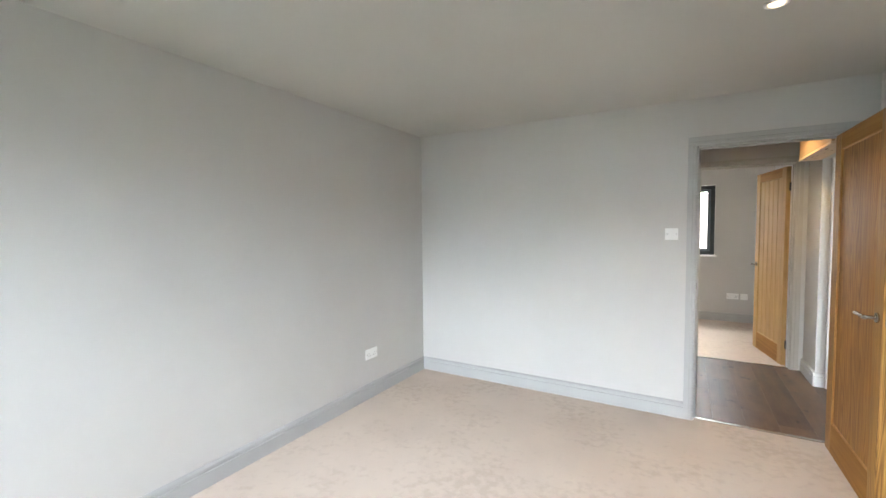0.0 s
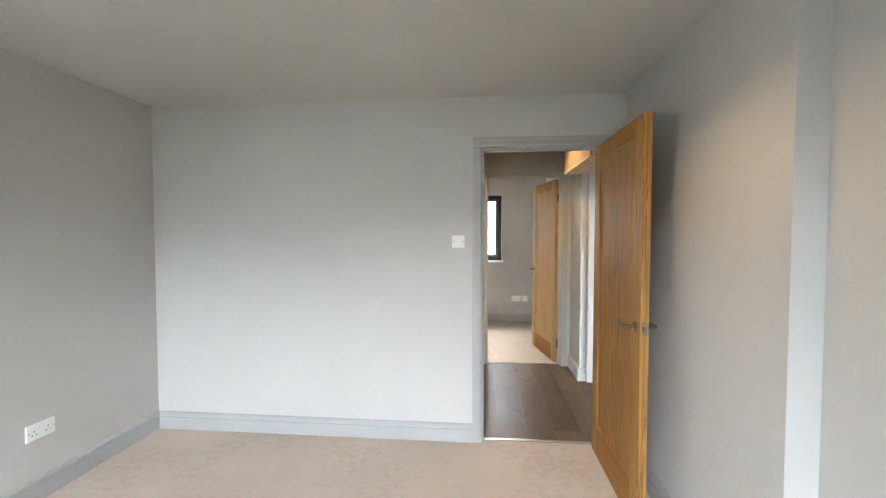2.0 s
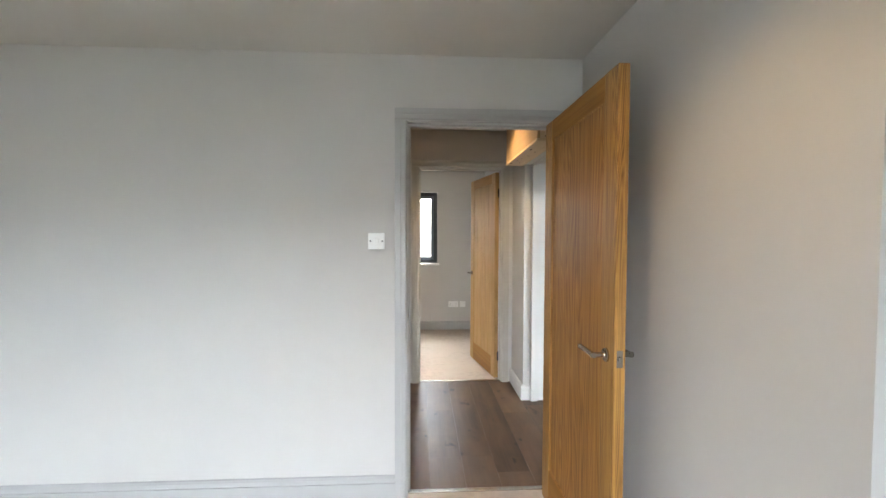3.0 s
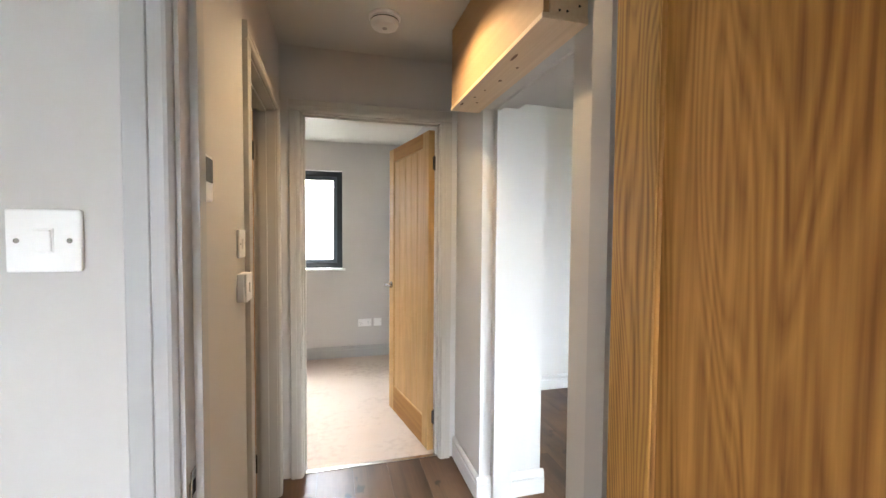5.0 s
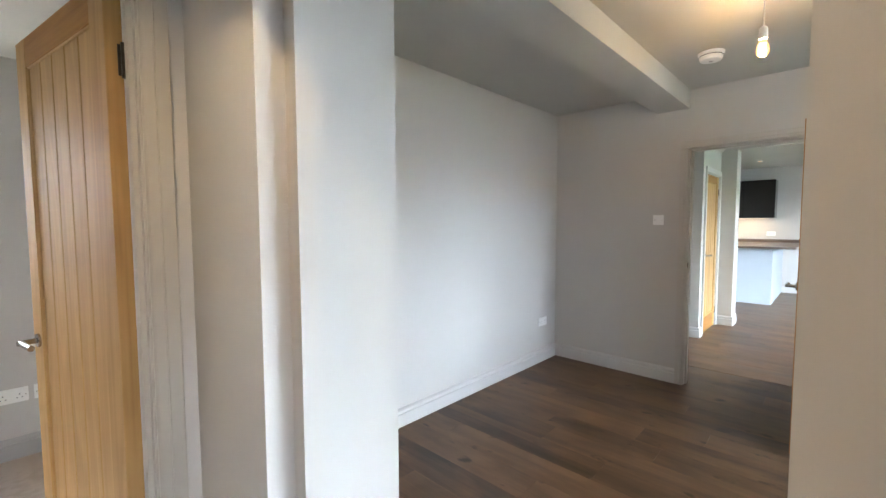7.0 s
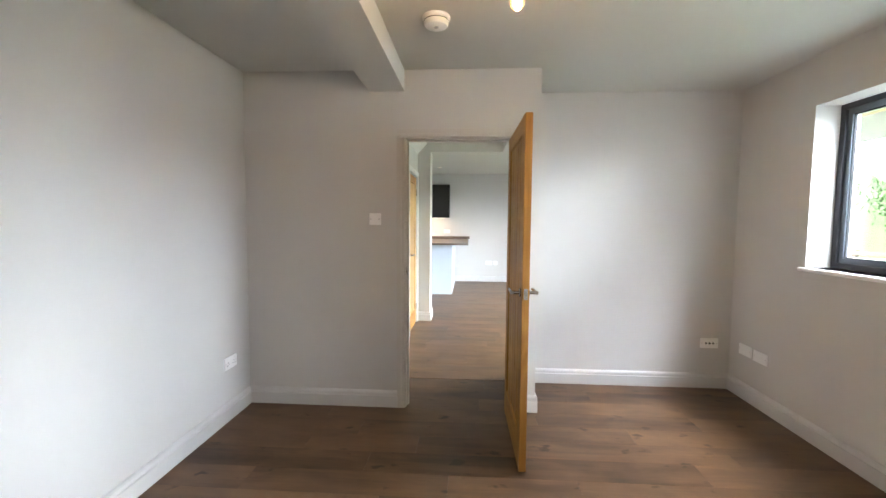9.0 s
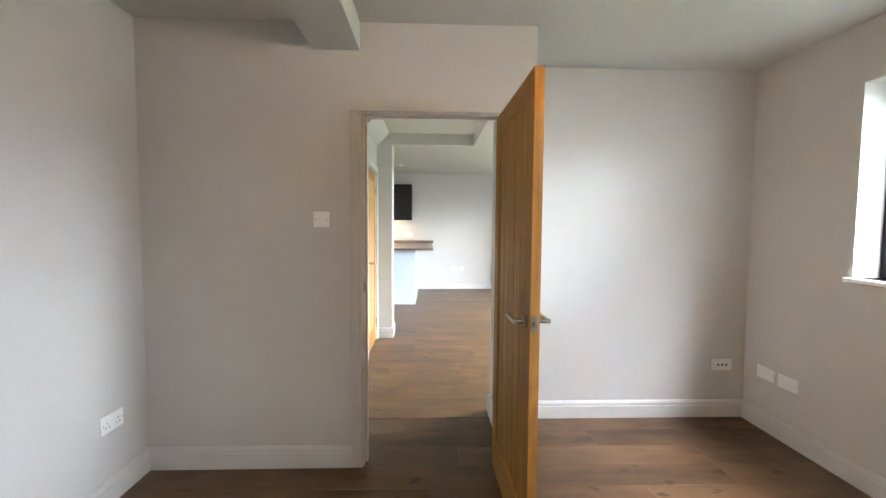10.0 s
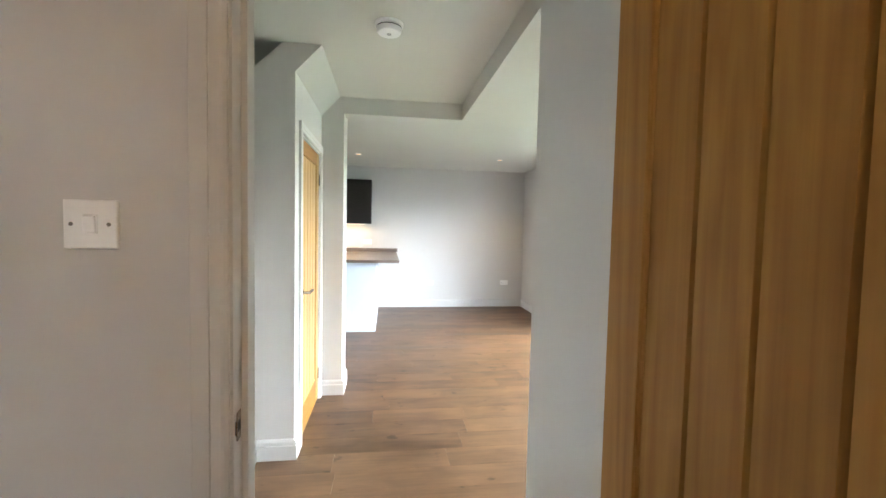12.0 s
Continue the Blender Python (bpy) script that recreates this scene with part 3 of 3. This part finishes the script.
skirting((1.21, 2.445), (5.175, 2.445), (0, 1), WHITE, W_LABEL)
skirting((4.80, 4.30), (5.318, 4.30), (0, 1), WHITE, W_LABEL)
skirting((5.30, 2.34), (5.30, 4.30), (1, 0), WHITE, W_LABEL)
skirting((4.74, 5.62), (6.37, 5.62), (0, -1), WHITE, W_LABEL)
skirting((6.37, 5.39), (6.37, 5.602), (-1, 0), WHITE, W_LABEL)
skirting((6.352, 5.39), (6.45, 5.39), (0, -1), WHITE, W_LABEL)
skirting((7.343, 5.21), (7.343, 5.375), (-1, 0), WHITE, W_LABEL)
skirting((7.325, 5.21), (7.62, 5.21), (0, -1), WHITE, W_LABEL)
skirting((7.62, 5.21), (7.62, 6.80), (1, 0), WHITE, W_LABEL)
skirting((11.25, 2.34), (11.25, 4.99), (-1, 0), WHITE, W_LABEL)
skirting((5.318, 2.34), (5.6, 2.34), (0, 1), WHITE, W_LABEL)
skirting((9.4, 2.34), (11.232, 2.34), (0, 1), WHITE, W_LABEL)

# doors and their frames
door_frame("x", 3.755, 3.88, 0.074, 0.850, 2.0, TRIM, "grey painted door lining with moulded architraves")
door_frame("x", 5.48, 5.58, 0.130, 0.915, 2.04, TAUPE, "grey painted door lining with moulded architraves")
door_frame("y", -0.108, 0.012, 4.600, 5.315, 2.0, TAUPE, "grey painted door lining with moulded architraves")
door_frame("y", 4.615, 4.74, 4.335, 5.125, 2.0, GREIGE, "greige painted door lining with moulded architraves", sides=(True, False))
door_frame("x", 5.39, 5.49, 6.540, 7.260, 2.0, WHITE, "white painted frame of the cupboard door", sides=(True, False))
oak_door("door_1", pose(0.820, 3.735, 0, 0, 0, -90), "open oak door with one flat recessed panel", width=0.80, grooved=False, flip=True, st=0.106)
oak_door("door_2", pose(0.885, 5.57, 0, 0, 0, 101), "open oak cottage door with grooved vertical boards", width=0.755, height=2.02, pale=True)
oak_door("door_3", pose(4.610, 4.368, 0, 0, 0, 181.2), "open oak cottage door with grooved vertical boards", width=0.765, flip=True, handle_z=1.013, st=0.105)
oak_door("door_4", pose(-0.09, 5.288, 0, 0, 0, 180), "open oak door of the side room", width=0.70, flip=True)
oak_door("door_5", pose(7.256, 5.415, 0, 0, 0, 180), "closed oak cupboard door with grooved boards", width=0.712, height=1.99, flip=True, pale=True)


def strike_plate(x, y, z, yaw, label):
    """A small keep let into a jamb; local x runs along the jamb, -y out of it."""
    e = empty("strike_plate", on_wall(x, y, z, yaw), label, "strike plate", "strike plates")
    part("plate", rounded(-0.011, 0.011, -0.0018, 0, -0.028, 0.028, 0.0006, 1), STEEL, e)
    part("lip", rounded(-0.019, -0.0115, -0.0035, -0.0002, -0.014, 0.014, 0.001, 1), STEEL, e)
    # near-black block on the plate, colour for the shade inside the keep
    part("keep_hole_shade", boxes((-0.006, 0.006, -0.0023, -0.0016, -0.010, 0.010)), DARK, e)


strike_plate(4.640, 5.125, 1.035, 0, "small nickel strike plate in the door lining")
strike_plate(0.074, 3.785, 0.985, 90, "small nickel strike plate in the door lining")
strike_plate(0.130, 5.560, 0.985, 90, "small nickel strike plate in the door lining")


def threshold(x0, x1, y0, y1):
    return structure("trim_threshold", rounded(x0, x1, y0, y1, -0.002, 0.006, 0.002), STEEL, "metal threshold strip between carpet and boards", "threshold strip")


threshold(0.074, 0.850, 3.785, 3.815)
threshold(0.130, 0.915, 5.50, 5.53)


def window(name, x0, x1, z0, z1, y0, y1, inside, mullions, label, f=0.055):
    """A dark-framed window in a wall along x; inside is +1 or -1, the way along y to the room."""
    e = empty(name, pose(0, 0, 0), label, "window", kind="structure")
    part("window_frame", boxes((x0, x1, y0, y1, z0, z0 + f), (x0, x1, y0, y1, z1 - f, z1), (x0, x0 + f, y0, y1, z0 + f, z1 - f), (x1 - f, x1, y0, y1, z0 + f, z1 - f)), ANTHRACITE, e)
    edges = [x0 + f] + [v for mu in mullions for v in (mu - 0.033, mu + 0.033)] + [x1 - f]
    for mu in mullions:
        part("mullion", boxes((mu - 0.033, mu + 0.033, y0, y1, z0 + f, z1 - f)), ANTHRACITE, e)
    mid = (y0 + y1) / 2
    for a, b in zip(edges[::2], edges[1::2]):
        q, out = 0.032, mid - inside * 0.012
        lo, hi = min(mid + inside * 0.018, mid - inside * 0.035), max(mid + inside * 0.018, mid - inside * 0.035)
        part("sash", boxes((a, b, lo, hi, z0 + f, z0 + f + q), (a, b, lo, hi, z1 - f - q, z1 - f), (a, a + q, lo, hi, z0 + f + q, z1 - f - q), (b - q, b, lo, hi, z0 + f + q, z1 - f - q)), SASH, e, "blue-grey opening sash")
        part("spacer_bar", boxes((a + q, b - q, out - 0.006, out + 0.006, z0 + f + q, z0 + f + q + 0.010), (a + q, b - q, out - 0.006, out + 0.006, z1 - f - q - 0.010, z1 - f - q), (a + q, a + q + 0.010, out - 0.006, out + 0.006, z0 + f + q + 0.010, z1 - f - q - 0.010), (b - q - 0.010, b - q, out - 0.006, out + 0.006, z0 + f + q + 0.010, z1 - f - q - 0.010)), PLASTIC, e, "pale spacer bar round the glazing")
        p = part("pane", boxes((a + q, b - q, mid - 0.003, mid + 0.003, z0 + f + q, z1 - f - q)), GLASS, e)
        p.visible_shadow = False
        part("gasket", boxes((a + q, b - q, mid - 0.005, mid + 0.010, z0 + f + q, z0 + f + q + 0.006), (a + q, b - q, mid - 0.005, mid + 0.010, z1 - f - q - 0.006, z1 - f - q), (a + q, a + q + 0.006, mid - 0.005, mid + 0.010, z0 + f + q + 0.006, z1 - f - q - 0.006), (b - q - 0.006, b - q, mid - 0.005, mid + 0.010, z0 + f + q + 0.006, z1 - f - q - 0.006)), GASKET, e)
    return e


w = window("window_1", -0.73, 0.395, 0.99, 2.05, 7.80, 7.87, -1, [-0.165], "anthracite two-light window with a white sill")
part("window_sill", rounded(-0.76, 0.425, 7.695, 7.80, 0.965, 0.99, 0.005), PLASTIC, w, "white painted sill board")
h = part("window_handle", rounded(-0.180, -0.150, 7.775, 7.80, 1.42, 1.50, 0.006), STEEL, w, "metal window handle")
part("lever", rounded(-0.176, -0.154, 7.755, 7.773, 1.34, 1.47, 0.006), STEEL, h)
w = window("window_2", 2.00, 4.46, 1.12, 2.165, 2.22, 2.29, 1, [2.85, 3.65], "anthracite window in a deep white reveal", f=0.036)
part("window_sill", rounded(1.97, 4.49, 2.29, 2.475, 1.095, 1.12, 0.006), PLASTIC, w, "white painted sill board")
window("window_3", -2.0, 0.3, 0.85, 2.12, -1.19, -1.13, 1, [-0.85], "wide anthracite bedroom window")
window("window_4", 5.6, 9.4, 0.05, 2.15, 2.15, 2.22, 1, [6.87, 8.13], "wide anthracite glazed doors")

# boxed timber above the opening
e = empty("boxed_beam", pose(0, 0, 0), "unpainted pine box with knots around a beam above the opening", "beam", kind="structure")
part("side_board", rounded(0.872, 0.890, 4.152, 5.09, 2.022, H_HALL, 0.001, 1), PLY, e, "smooth plywood side board")
part("soffit_board", rounded(0.868, 1.018, 4.150, 5.092, 2.004, 2.021, 0.001, 1), PINE, e)
for kx, ky, ka, kb in ((0.905, 4.42, 0.006, 0.030), (0.955, 4.50, 0.006, 0.007), (0.945, 4.64, 0.007, 0.009), (0.925, 4.76, 0.004, 0.006), (0.915, 4.86, 0.005, 0.008), (0.950, 4.93, 0.006, 0.007), (0.888, 4.97, 0.005, 0.022)):
    bm = bmesh.new()
    bmesh.ops.create_cone(bm, cap_ends=True, segments=14, radius1=1, radius2=1, depth=1, matrix=Matrix.Translation((kx, ky, 2.0038)) @ Matrix.Diagonal((ka, kb, 0.0012, 1)))
    part("knot", bm, KNOT, e, "dark knot in the pine")
for sx in (0.925, 0.950, 0.990):
    bm = bmesh.new()
    rod(bm, (sx, 4.1532, 2.034 + 0.02 * (sx > 0.98)), (sx, 4.156, 2.034 + 0.02 * (sx > 0.98)), 0.004, seg=12)
    part("screw", bm, BLACKMETAL, e)
part("end_board", rounded(0.891, 1.018, 4.154, 4.172, 2.022, H_HALL, 0.001, 1), PINE, e)

# ---- fittings ----
switch(on_wall(-0.090, 3.755, 1.376, 0), "white single light switch on the wall")
switch(on_wall(4.615, 5.356, 1.418, -90), "white single light switch on the wall")
switch(on_wall(0.012, 4.458, 1.352, 90), "white light switch beside the side door")
e = empty("isolator_switch", on_wall(0.012, 4.456, 1.218, 90), "thick white surface-mounted isolator switch", "switch", "light switches")
part("box", rounded(-0.043, 0.043, -0.020, 0, -0.043, 0.043, 0.003), PLASTIC, e)
part("plate", rounded(-0.043, 0.043, -0.028, -0.0205, -0.043, 0.043, 0.003), PLASTIC, e)
part("rocker", rounded(-0.010, 0.010, -0.032, -0.027, -0.015, 0.015, 0.0015), PLASTIC, e)
e = empty("thermostat", on_wall(0.012, 4.035, 1.505, 90), "white wall thermostat with a dark screen", "thermostat")
part("case", rounded(-0.053, 0.053, -0.022, 0, -0.050, 0.050, 0.005), PLASTIC, e)
part("screen", rounded(-0.046, 0.046, -0.0235, -0.021, -0.010, 0.042, 0.001), BLACK, e, "dark display")
socket(on_wall(-2.30, 2.935, 0.375, 90), "white double socket above the skirting")
socket(on_wall(0.635, 7.72, 0.38, 0), "white double socket above the skirting")
socket(on_wall(0.775, 7.72, 0.38, 0), "white single outlet above the skirting", 1, switches=False, pins=False)
socket(on_wall(4.352, 6.34, 0.403, 0), "white double socket above the skirting")
e = socket(on_wall(5.193, 2.617, 0.388, -90), "white media outlet with three dark ports above the skirting", 2, switches=False, pins=False)
part("insert", rounded(-0.052, 0.052, -0.0125, -0.0098, -0.022, 0.022, 0.001), PLASTIC, e)
for dx in (-0.030, 0.0, 0.030):
    bm = bmesh.new()
    rod(bm, (dx, -0.012, 0), (dx, -0.0145, 0), 0.008, seg=16)
    part("port", bm, DARK, e, "dark round port")
socket(on_wall(4.987, 2.445, 0.393, 180), "white double socket above the skirting", pins=False, switches=False)
socket(on_wall(4.815, 2.445, 0.389, 180), "white double socket above the skirting", pins=False, switches=False)
socket(on_wall(11.25, 4.205, 0.437, -90), "white double socket above the skirting")
socket(on_wall(11.25, 4.05, 0.437, -90), "white single outlet above the skirting", 1)
socket(on_wall(11.25, 2.68, 0.447, -90), "white double socket above the skirting")
socket(on_wall(11.25, 5.19, 1.166, -90), "white double socket above the worktop")
smoke_alarm(0.53, 5.05, H_HALL)
smoke_alarm(3.86, 4.85, H_SNUG)
smoke_alarm(6.05, 4.85, H_LIV)
downlight(0.30, 2.44, H_BED, 1.0)
downlight(0.585, 4.69, H_HALL, 1.6)
downlight(10.02, 5.28, H_LIV, 0.9)
downlight(10.0, 3.16, H_LIV, 0.9)

e = empty("pendant_lamp", pose(3.145, 4.50, H_SNUG), "bare warm glass bulb hanging on a cord", "lamp")
part("rose", lathe([(0, 0), (0.045, 0), (0.043, -0.012), (0.02, -0.028), (0.006, -0.032), (0, -0.032)], 32), PLASTIC, e, smooth=True)
bm = bmesh.new()
rod(bm, (0, 0, -0.03), (0, 0, -0.185), 0.0035, seg=10)
part("cord", bm, PLASTIC, e)
part("holder", lathe([(0, -0.183), (0.010, -0.183), (0.017, -0.192), (0.019, -0.232), (0.017, -0.240), (0, -0.240)], 24), PLASTIC, e, "white plastic lamp holder", smooth=True)
bulb = part("bulb", lathe([(0.013, -0.238), (0.014, -0.250), (0.022, -0.268), (0.0265, -0.288), (0.024, -0.306), (0.013, -0.320), (0, -0.323)], 28), BULB, e, "clear glass filament bulb", smooth=True)
bulb.visible_shadow = False
bm = bmesh.new()
for a in range(4):
    dx, dy = 0.007 * math.cos(a * math.pi / 2), 0.007 * math.sin(a * math.pi / 2)
    rod(bm, (dx, dy, -0.260), (dx * 1.5, dy * 1.5, -0.306), 0.0026, seg=8)
part("filament", bm, FILAMENT, bulb, "glowing filament")
lamp("pendant_light", "POINT", 0.65, (1.0, 0.62, 0.29), pose(3.145, 4.50, H_SNUG - 0.283), radius=0.006)

# ---- living kitchen ----
e = empty("breakfast_bar", pose(9.456, 4.99, 0), "pale grey breakfast bar unit", "kitchen unit")
part("side_panel", rounded(0, 0.02, 0, 1.80, 0, 0.955, 0.002), UNIT, e)
part("end_panel", rounded(0.021, 1.79, 0, 0.02, 0, 0.955, 0.002), UNIT, e)
part("body", boxes((0.022, 1.785, 0.022, 1.80, 0.0, 0.954)), UNIT, e)
tagged(part("worktop", rounded(9.272, 11.248, 4.682, 6.798, 0.956, 0.992, 0.003), BAR_TOP), "grey-brown laminate worktop with a dark edge", "worktop")
tagged(part("worktop_upstand", rounded(11.225, 11.247, 4.66, 6.79, 0.993, 1.054, 0.002), BAR_TOP), "grey-brown laminate upstand on the worktop", "upstand")
e = empty("wall_cabinet", pose(10.85, 5.115, 1.48), "black gloss kitchen wall cabinet", "cabinet")
part("body", rounded(0.02, 0.398, 0, 1.0, 0, 0.738, 0.002), BLACK, e)
part("cabinet_door", rounded(0, 0.018, 0.002, 0.50, 0.002, 0.736, 0.002), BLACK, e)
part("cabinet_door", rounded(0, 0.018, 0.504, 1.0, 0.002, 0.736, 0.002), BLACK, e)

e = empty("cabinet_light", pose(11.05, 5.22, 1.478), "slim warm strip light under the wall cabinet", "light")
part("housing", rounded(-0.06, 0.06, 0, 0.60, -0.012, 0, 0.002), PLASTIC, e)
part("diffuser", rounded(-0.045, 0.045, 0.01, 0.59, -0.016, -0.0125, 0.001), LAMP_WARM, e, "glowing diffuser")
lamp("cabinet_light_beam", "AREA", 0.12, WARM, pose(11.05, 5.52, 1.458), size=0.09, size_y=0.58)

# ---- outside ----
structure("ground", boxes((-300, 300, -300, 300, -0.6, -0.2)), GRASS, "green grass reaching to the horizon", "ground")
structure("pavement", prism([(8.5, -0.2), (8.5, 0.62), (8.62, 0.72), (16.0, 1.58), (40.0, 2.1), (40.0, -0.2)], (-14, 0, 0), (16, 0, 0), (0, 1, 0), (0, 0, 1)), GRAVEL, "pale gravel bank rising behind the house", "yard")



def tree(x, y, h, seed, label):
    """A trunk with limbs and a crown of many separate leaves."""
    rng = random.Random(seed)
    e = empty("tree", pose(x, y, -0.2), label, "tree", "trees beyond the fence")
    bm = bmesh.new()
    rod(bm, (0, 0, 0), (0.1, 0.05, h * 0.55), h * 0.03, h * 0.016, 10)
    tips = []
    for i in range(9):
        a, z = rng.uniform(0, 6.28), h * rng.uniform(0.22, 0.5)
        r = h * rng.uniform(0.18, 0.34)
        tip = (r * math.cos(a), r * math.sin(a), z + h * rng.uniform(0.12, 0.42))
        rod(bm, (0.05, 0.03, z), tip, h * 0.011, h * 0.004, 7)
        tips.append(tip)
    part("trunk", bm, BARK, e)
    verts, faces = [], []
    for tip in tips:
        for _ in range(330):
            c = Vector(tip) + Vector((rng.gauss(0, 1), rng.gauss(0, 1), rng.gauss(0, 0.8))) * h * 0.085
            turn = Euler((rng.uniform(0, 6.3), rng.uniform(0, 6.3), rng.uniform(0, 6.3))).to_matrix()
            k, s = len(verts), h * rng.uniform(0.012, 0.024)
            verts += [tuple(c + turn @ Vector(v) * s) for v in ((-1, 0, 0), (0, -0.5, 0.1), (1, 0, 0), (0, 0.5, 0.1))]
            faces += [(k, k + 1, k + 2, k + 3)]
    me = bpy.data.meshes.new("crown")
    me.from_pydata(verts, [], faces)
    me.materials.append(LEAF)
    ob = new("crown", me)
    ob.parent = e
    return e


for i, (x, y, h) in enumerate(((-6, -20, 4.5), (-1, -22, 5.5), (4, -19, 4.2), (8, -17, 4.6), (11.5, -15, 4.0), (15, -17, 4.8), (19, -14, 4.4), (23, -19, 5.2), (-5.2, 15.5, 3.4), (-7.5, 17, 4.8))):
    tree(x, y, h, i, "leafy green tree beyond the garden")
e = empty("fence", pose(0, -4.5, -0.2), "low timber post and rail garden fence", "fence")
for i in range(16):
    part("post", rounded(-6.05 + i * 2, -5.95 + i * 2, -0.05, 0.05, 0, 1.0, 0.008, 1), BARK, e)
for z in (0.35, 0.62, 0.88):
    part("rail", rounded(-7, 25, 0.052, 0.08, z, z + 0.09, 0.006, 1), BARK, e)


def hedge(x0, x1, y, depth, h, seed):
    """A long field hedge: an uneven dense core clothed in many small leaves."""
    rng = random.Random(seed)
    e = empty("hedge", pose(0, y, -0.2), "dense green field hedge beyond the garden fence", "hedge", kind="stuff")
    n, rows = int((x1 - x0) / 0.8), 7
    bm = bmesh.new()
    grid = []
    for i in range(n + 1):
        x = x0 + (x1 - x0) * i / n
        top = h * (0.84 + 0.30 * noise.noise((x * 0.21, seed, 0)) + 0.12 * noise.noise((x * 0.9, seed, 3)))
        ring = []
        for j in range(rows):
            a = math.pi * j / (rows - 1)
            bulge = 1 + 0.25 * noise.noise((x * 0.7, j * 0.9, seed + 7))
            ring.append(bm.verts.new((x, math.cos(a) * depth * 0.5 * bulge, max(0.0, math.sin(a) ** 0.5 * top * bulge))))
        grid.append(ring)
    for a, b in zip(grid, grid[1:]):
        for j in range(rows - 1):
            bm.faces.new((a[j], b[j], b[j + 1], a[j + 1]))
    spots = [v.co.copy() for ring in grid for v in ring if v.co.z > 0.1]
    part("core", bm, LEAF, e, smooth=True)
    verts, faces = [], []
    for c0 in spots:
        for _ in range(26):
            c = c0 + Vector((rng.gauss(0, 0.45), rng.gauss(0, 0.3), rng.gauss(0, 0.33)))
            turn = Euler((rng.uniform(0, 6.3), rng.uniform(0, 6.3), rng.uniform(0, 6.3))).to_matrix()
            k, s = len(verts), rng.uniform(0.05, 0.11)
            verts += [tuple(c + turn @ Vector(v) * s) for v in ((-1, 0, 0), (0, -0.5, 0.1), (1, 0, 0), (0, 0.5, 0.1))]
            faces += [(k, k + 1, k + 2, k + 3)]
    me = bpy.data.meshes.new("leaves")
    me.from_pydata(verts, [], faces)
    me.materials.append(LEAF)
    ob = new("leaves", me)
    ob.parent = e


hedge(-60, 75, -16.5, 3.0, 4.0, 31)
structure("roof_overhang", boxes((4.3, 12.0, 1.40, 2.19, 2.30, 2.42)), PINE, "timber porch soffit above the window", "roof")
structure("trim_fascia", boxes((4.3, 12.0, 1.36, 1.398, 2.09, 2.46)), TRIM, "grey fascia board of the porch roof", "fascia")
e = empty("storage_bin", pose(-1.33, 16.3, 1.60, 0, 0, 10), "green plastic wheeled bin on the gravel bank", "bin")
part("body", prism([(-0.21, 0.04), (0.21, 0.04), (0.27, 0.76), (-0.27, 0.76)], (0, -0.26, 0), (0, 0.26, 0), (1, 0, 0), (0, 0, 1)), BIN, e)
part("lid", rounded(-0.285, 0.285, -0.30, 0.29, 0.762, 0.81, 0.012), BIN, e)
part("label", boxes((-0.12, 0.12, -0.263, -0.258, 0.55, 0.60)), PLASTIC, e, "pale label strip")
for s in (-1, 1):
    bm = bmesh.new()
    rod(bm, (s * 0.19, 0.24, 0.09), (s * 0.24, 0.24, 0.09), 0.09, seg=20)
    part("wheel", bm, GASKET, e)
e = empty("shed", pose(-4.2, 18.0, 1.60), "pale rendered outbuilding with a flat roof", "shed")
part("wall", boxes((-2.0, 1.2, 0, 3, 0, 2.6)), RENDERED, e)
part("roof", rounded(-2.15, 1.35, -0.15, 3.15, 2.601, 2.72, 0.01, 1), TRIM, e)

# floor boards


def boards(name, x0, x1, y0, y1, label, seed):
    """Boards along y, each a piece of its own, on a dark screed."""
    rng = random.Random(seed)
    base = structure(name, boxes((x0, x1, y0, y1, -0.1, -0.006)), DARK, label, "floor")
    w = 0.20
    k = math.floor(x0 / w)
    while k * w < x1 - 0.003:
        a, b = max(x0, k * w), min(x1, (k + 1) * w)
        at = y0 - rng.uniform(0, 1.7)
        while at < y1:
            end = at + rng.choice((0.7, 1.1, 1.5, 1.9))
            p, q = max(at, y0), min(end, y1)
            if q - p > 0.01 and b - a > 0.01:
                part("board", piece(b - a - 0.0006, q - p - 0.0006), PLANK, base, m=pose((a + b) / 2, (p + q) / 2, 0))
            at = end
        k += 1


def piece(w, d):
    c = 0.00025
    bm = bmesh.new()
    lo = [bm.verts.new((sx * w / 2, sy * d / 2, -0.006)) for sx, sy in ((-1, -1), (1, -1), (1, 1), (-1, 1))]
    mid = [bm.verts.new((sx * w / 2, sy * d / 2, -c)) for sx, sy in ((-1, -1), (1, -1), (1, 1), (-1, 1))]
    hi = [bm.verts.new((sx * (w / 2 - c), sy * (d / 2 - c), 0)) for sx, sy in ((-1, -1), (1, -1), (1, 1), (-1, 1))]
    for i in range(4):
        j = (i + 1) % 4
        bm.faces.new((lo[i], lo[j], mid[j], mid[i]))
        bm.faces.new((mid[i], mid[j], hi[j], hi[i]))
    bm.faces.new(hi)
    return bm


boards("floor_hall", 0.012, 1.20, 3.80, 5.515, "dark brown oak plank floor", 3)
boards("floor_store", -1.60, 0.012, 3.88, 5.465, "dark brown oak plank floor", 4)
boards("floor_snug", 1.20, 5.193, 2.445, 6.34, "brown oak plank floor", 5)
boards("floor_living", 5.193, 7.60, 2.34, 5.62, "brown oak plank floor", 6)
boards("floor_kitchen", 7.60, 11.25, 2.34, 6.80, "brown oak plank floor", 7)
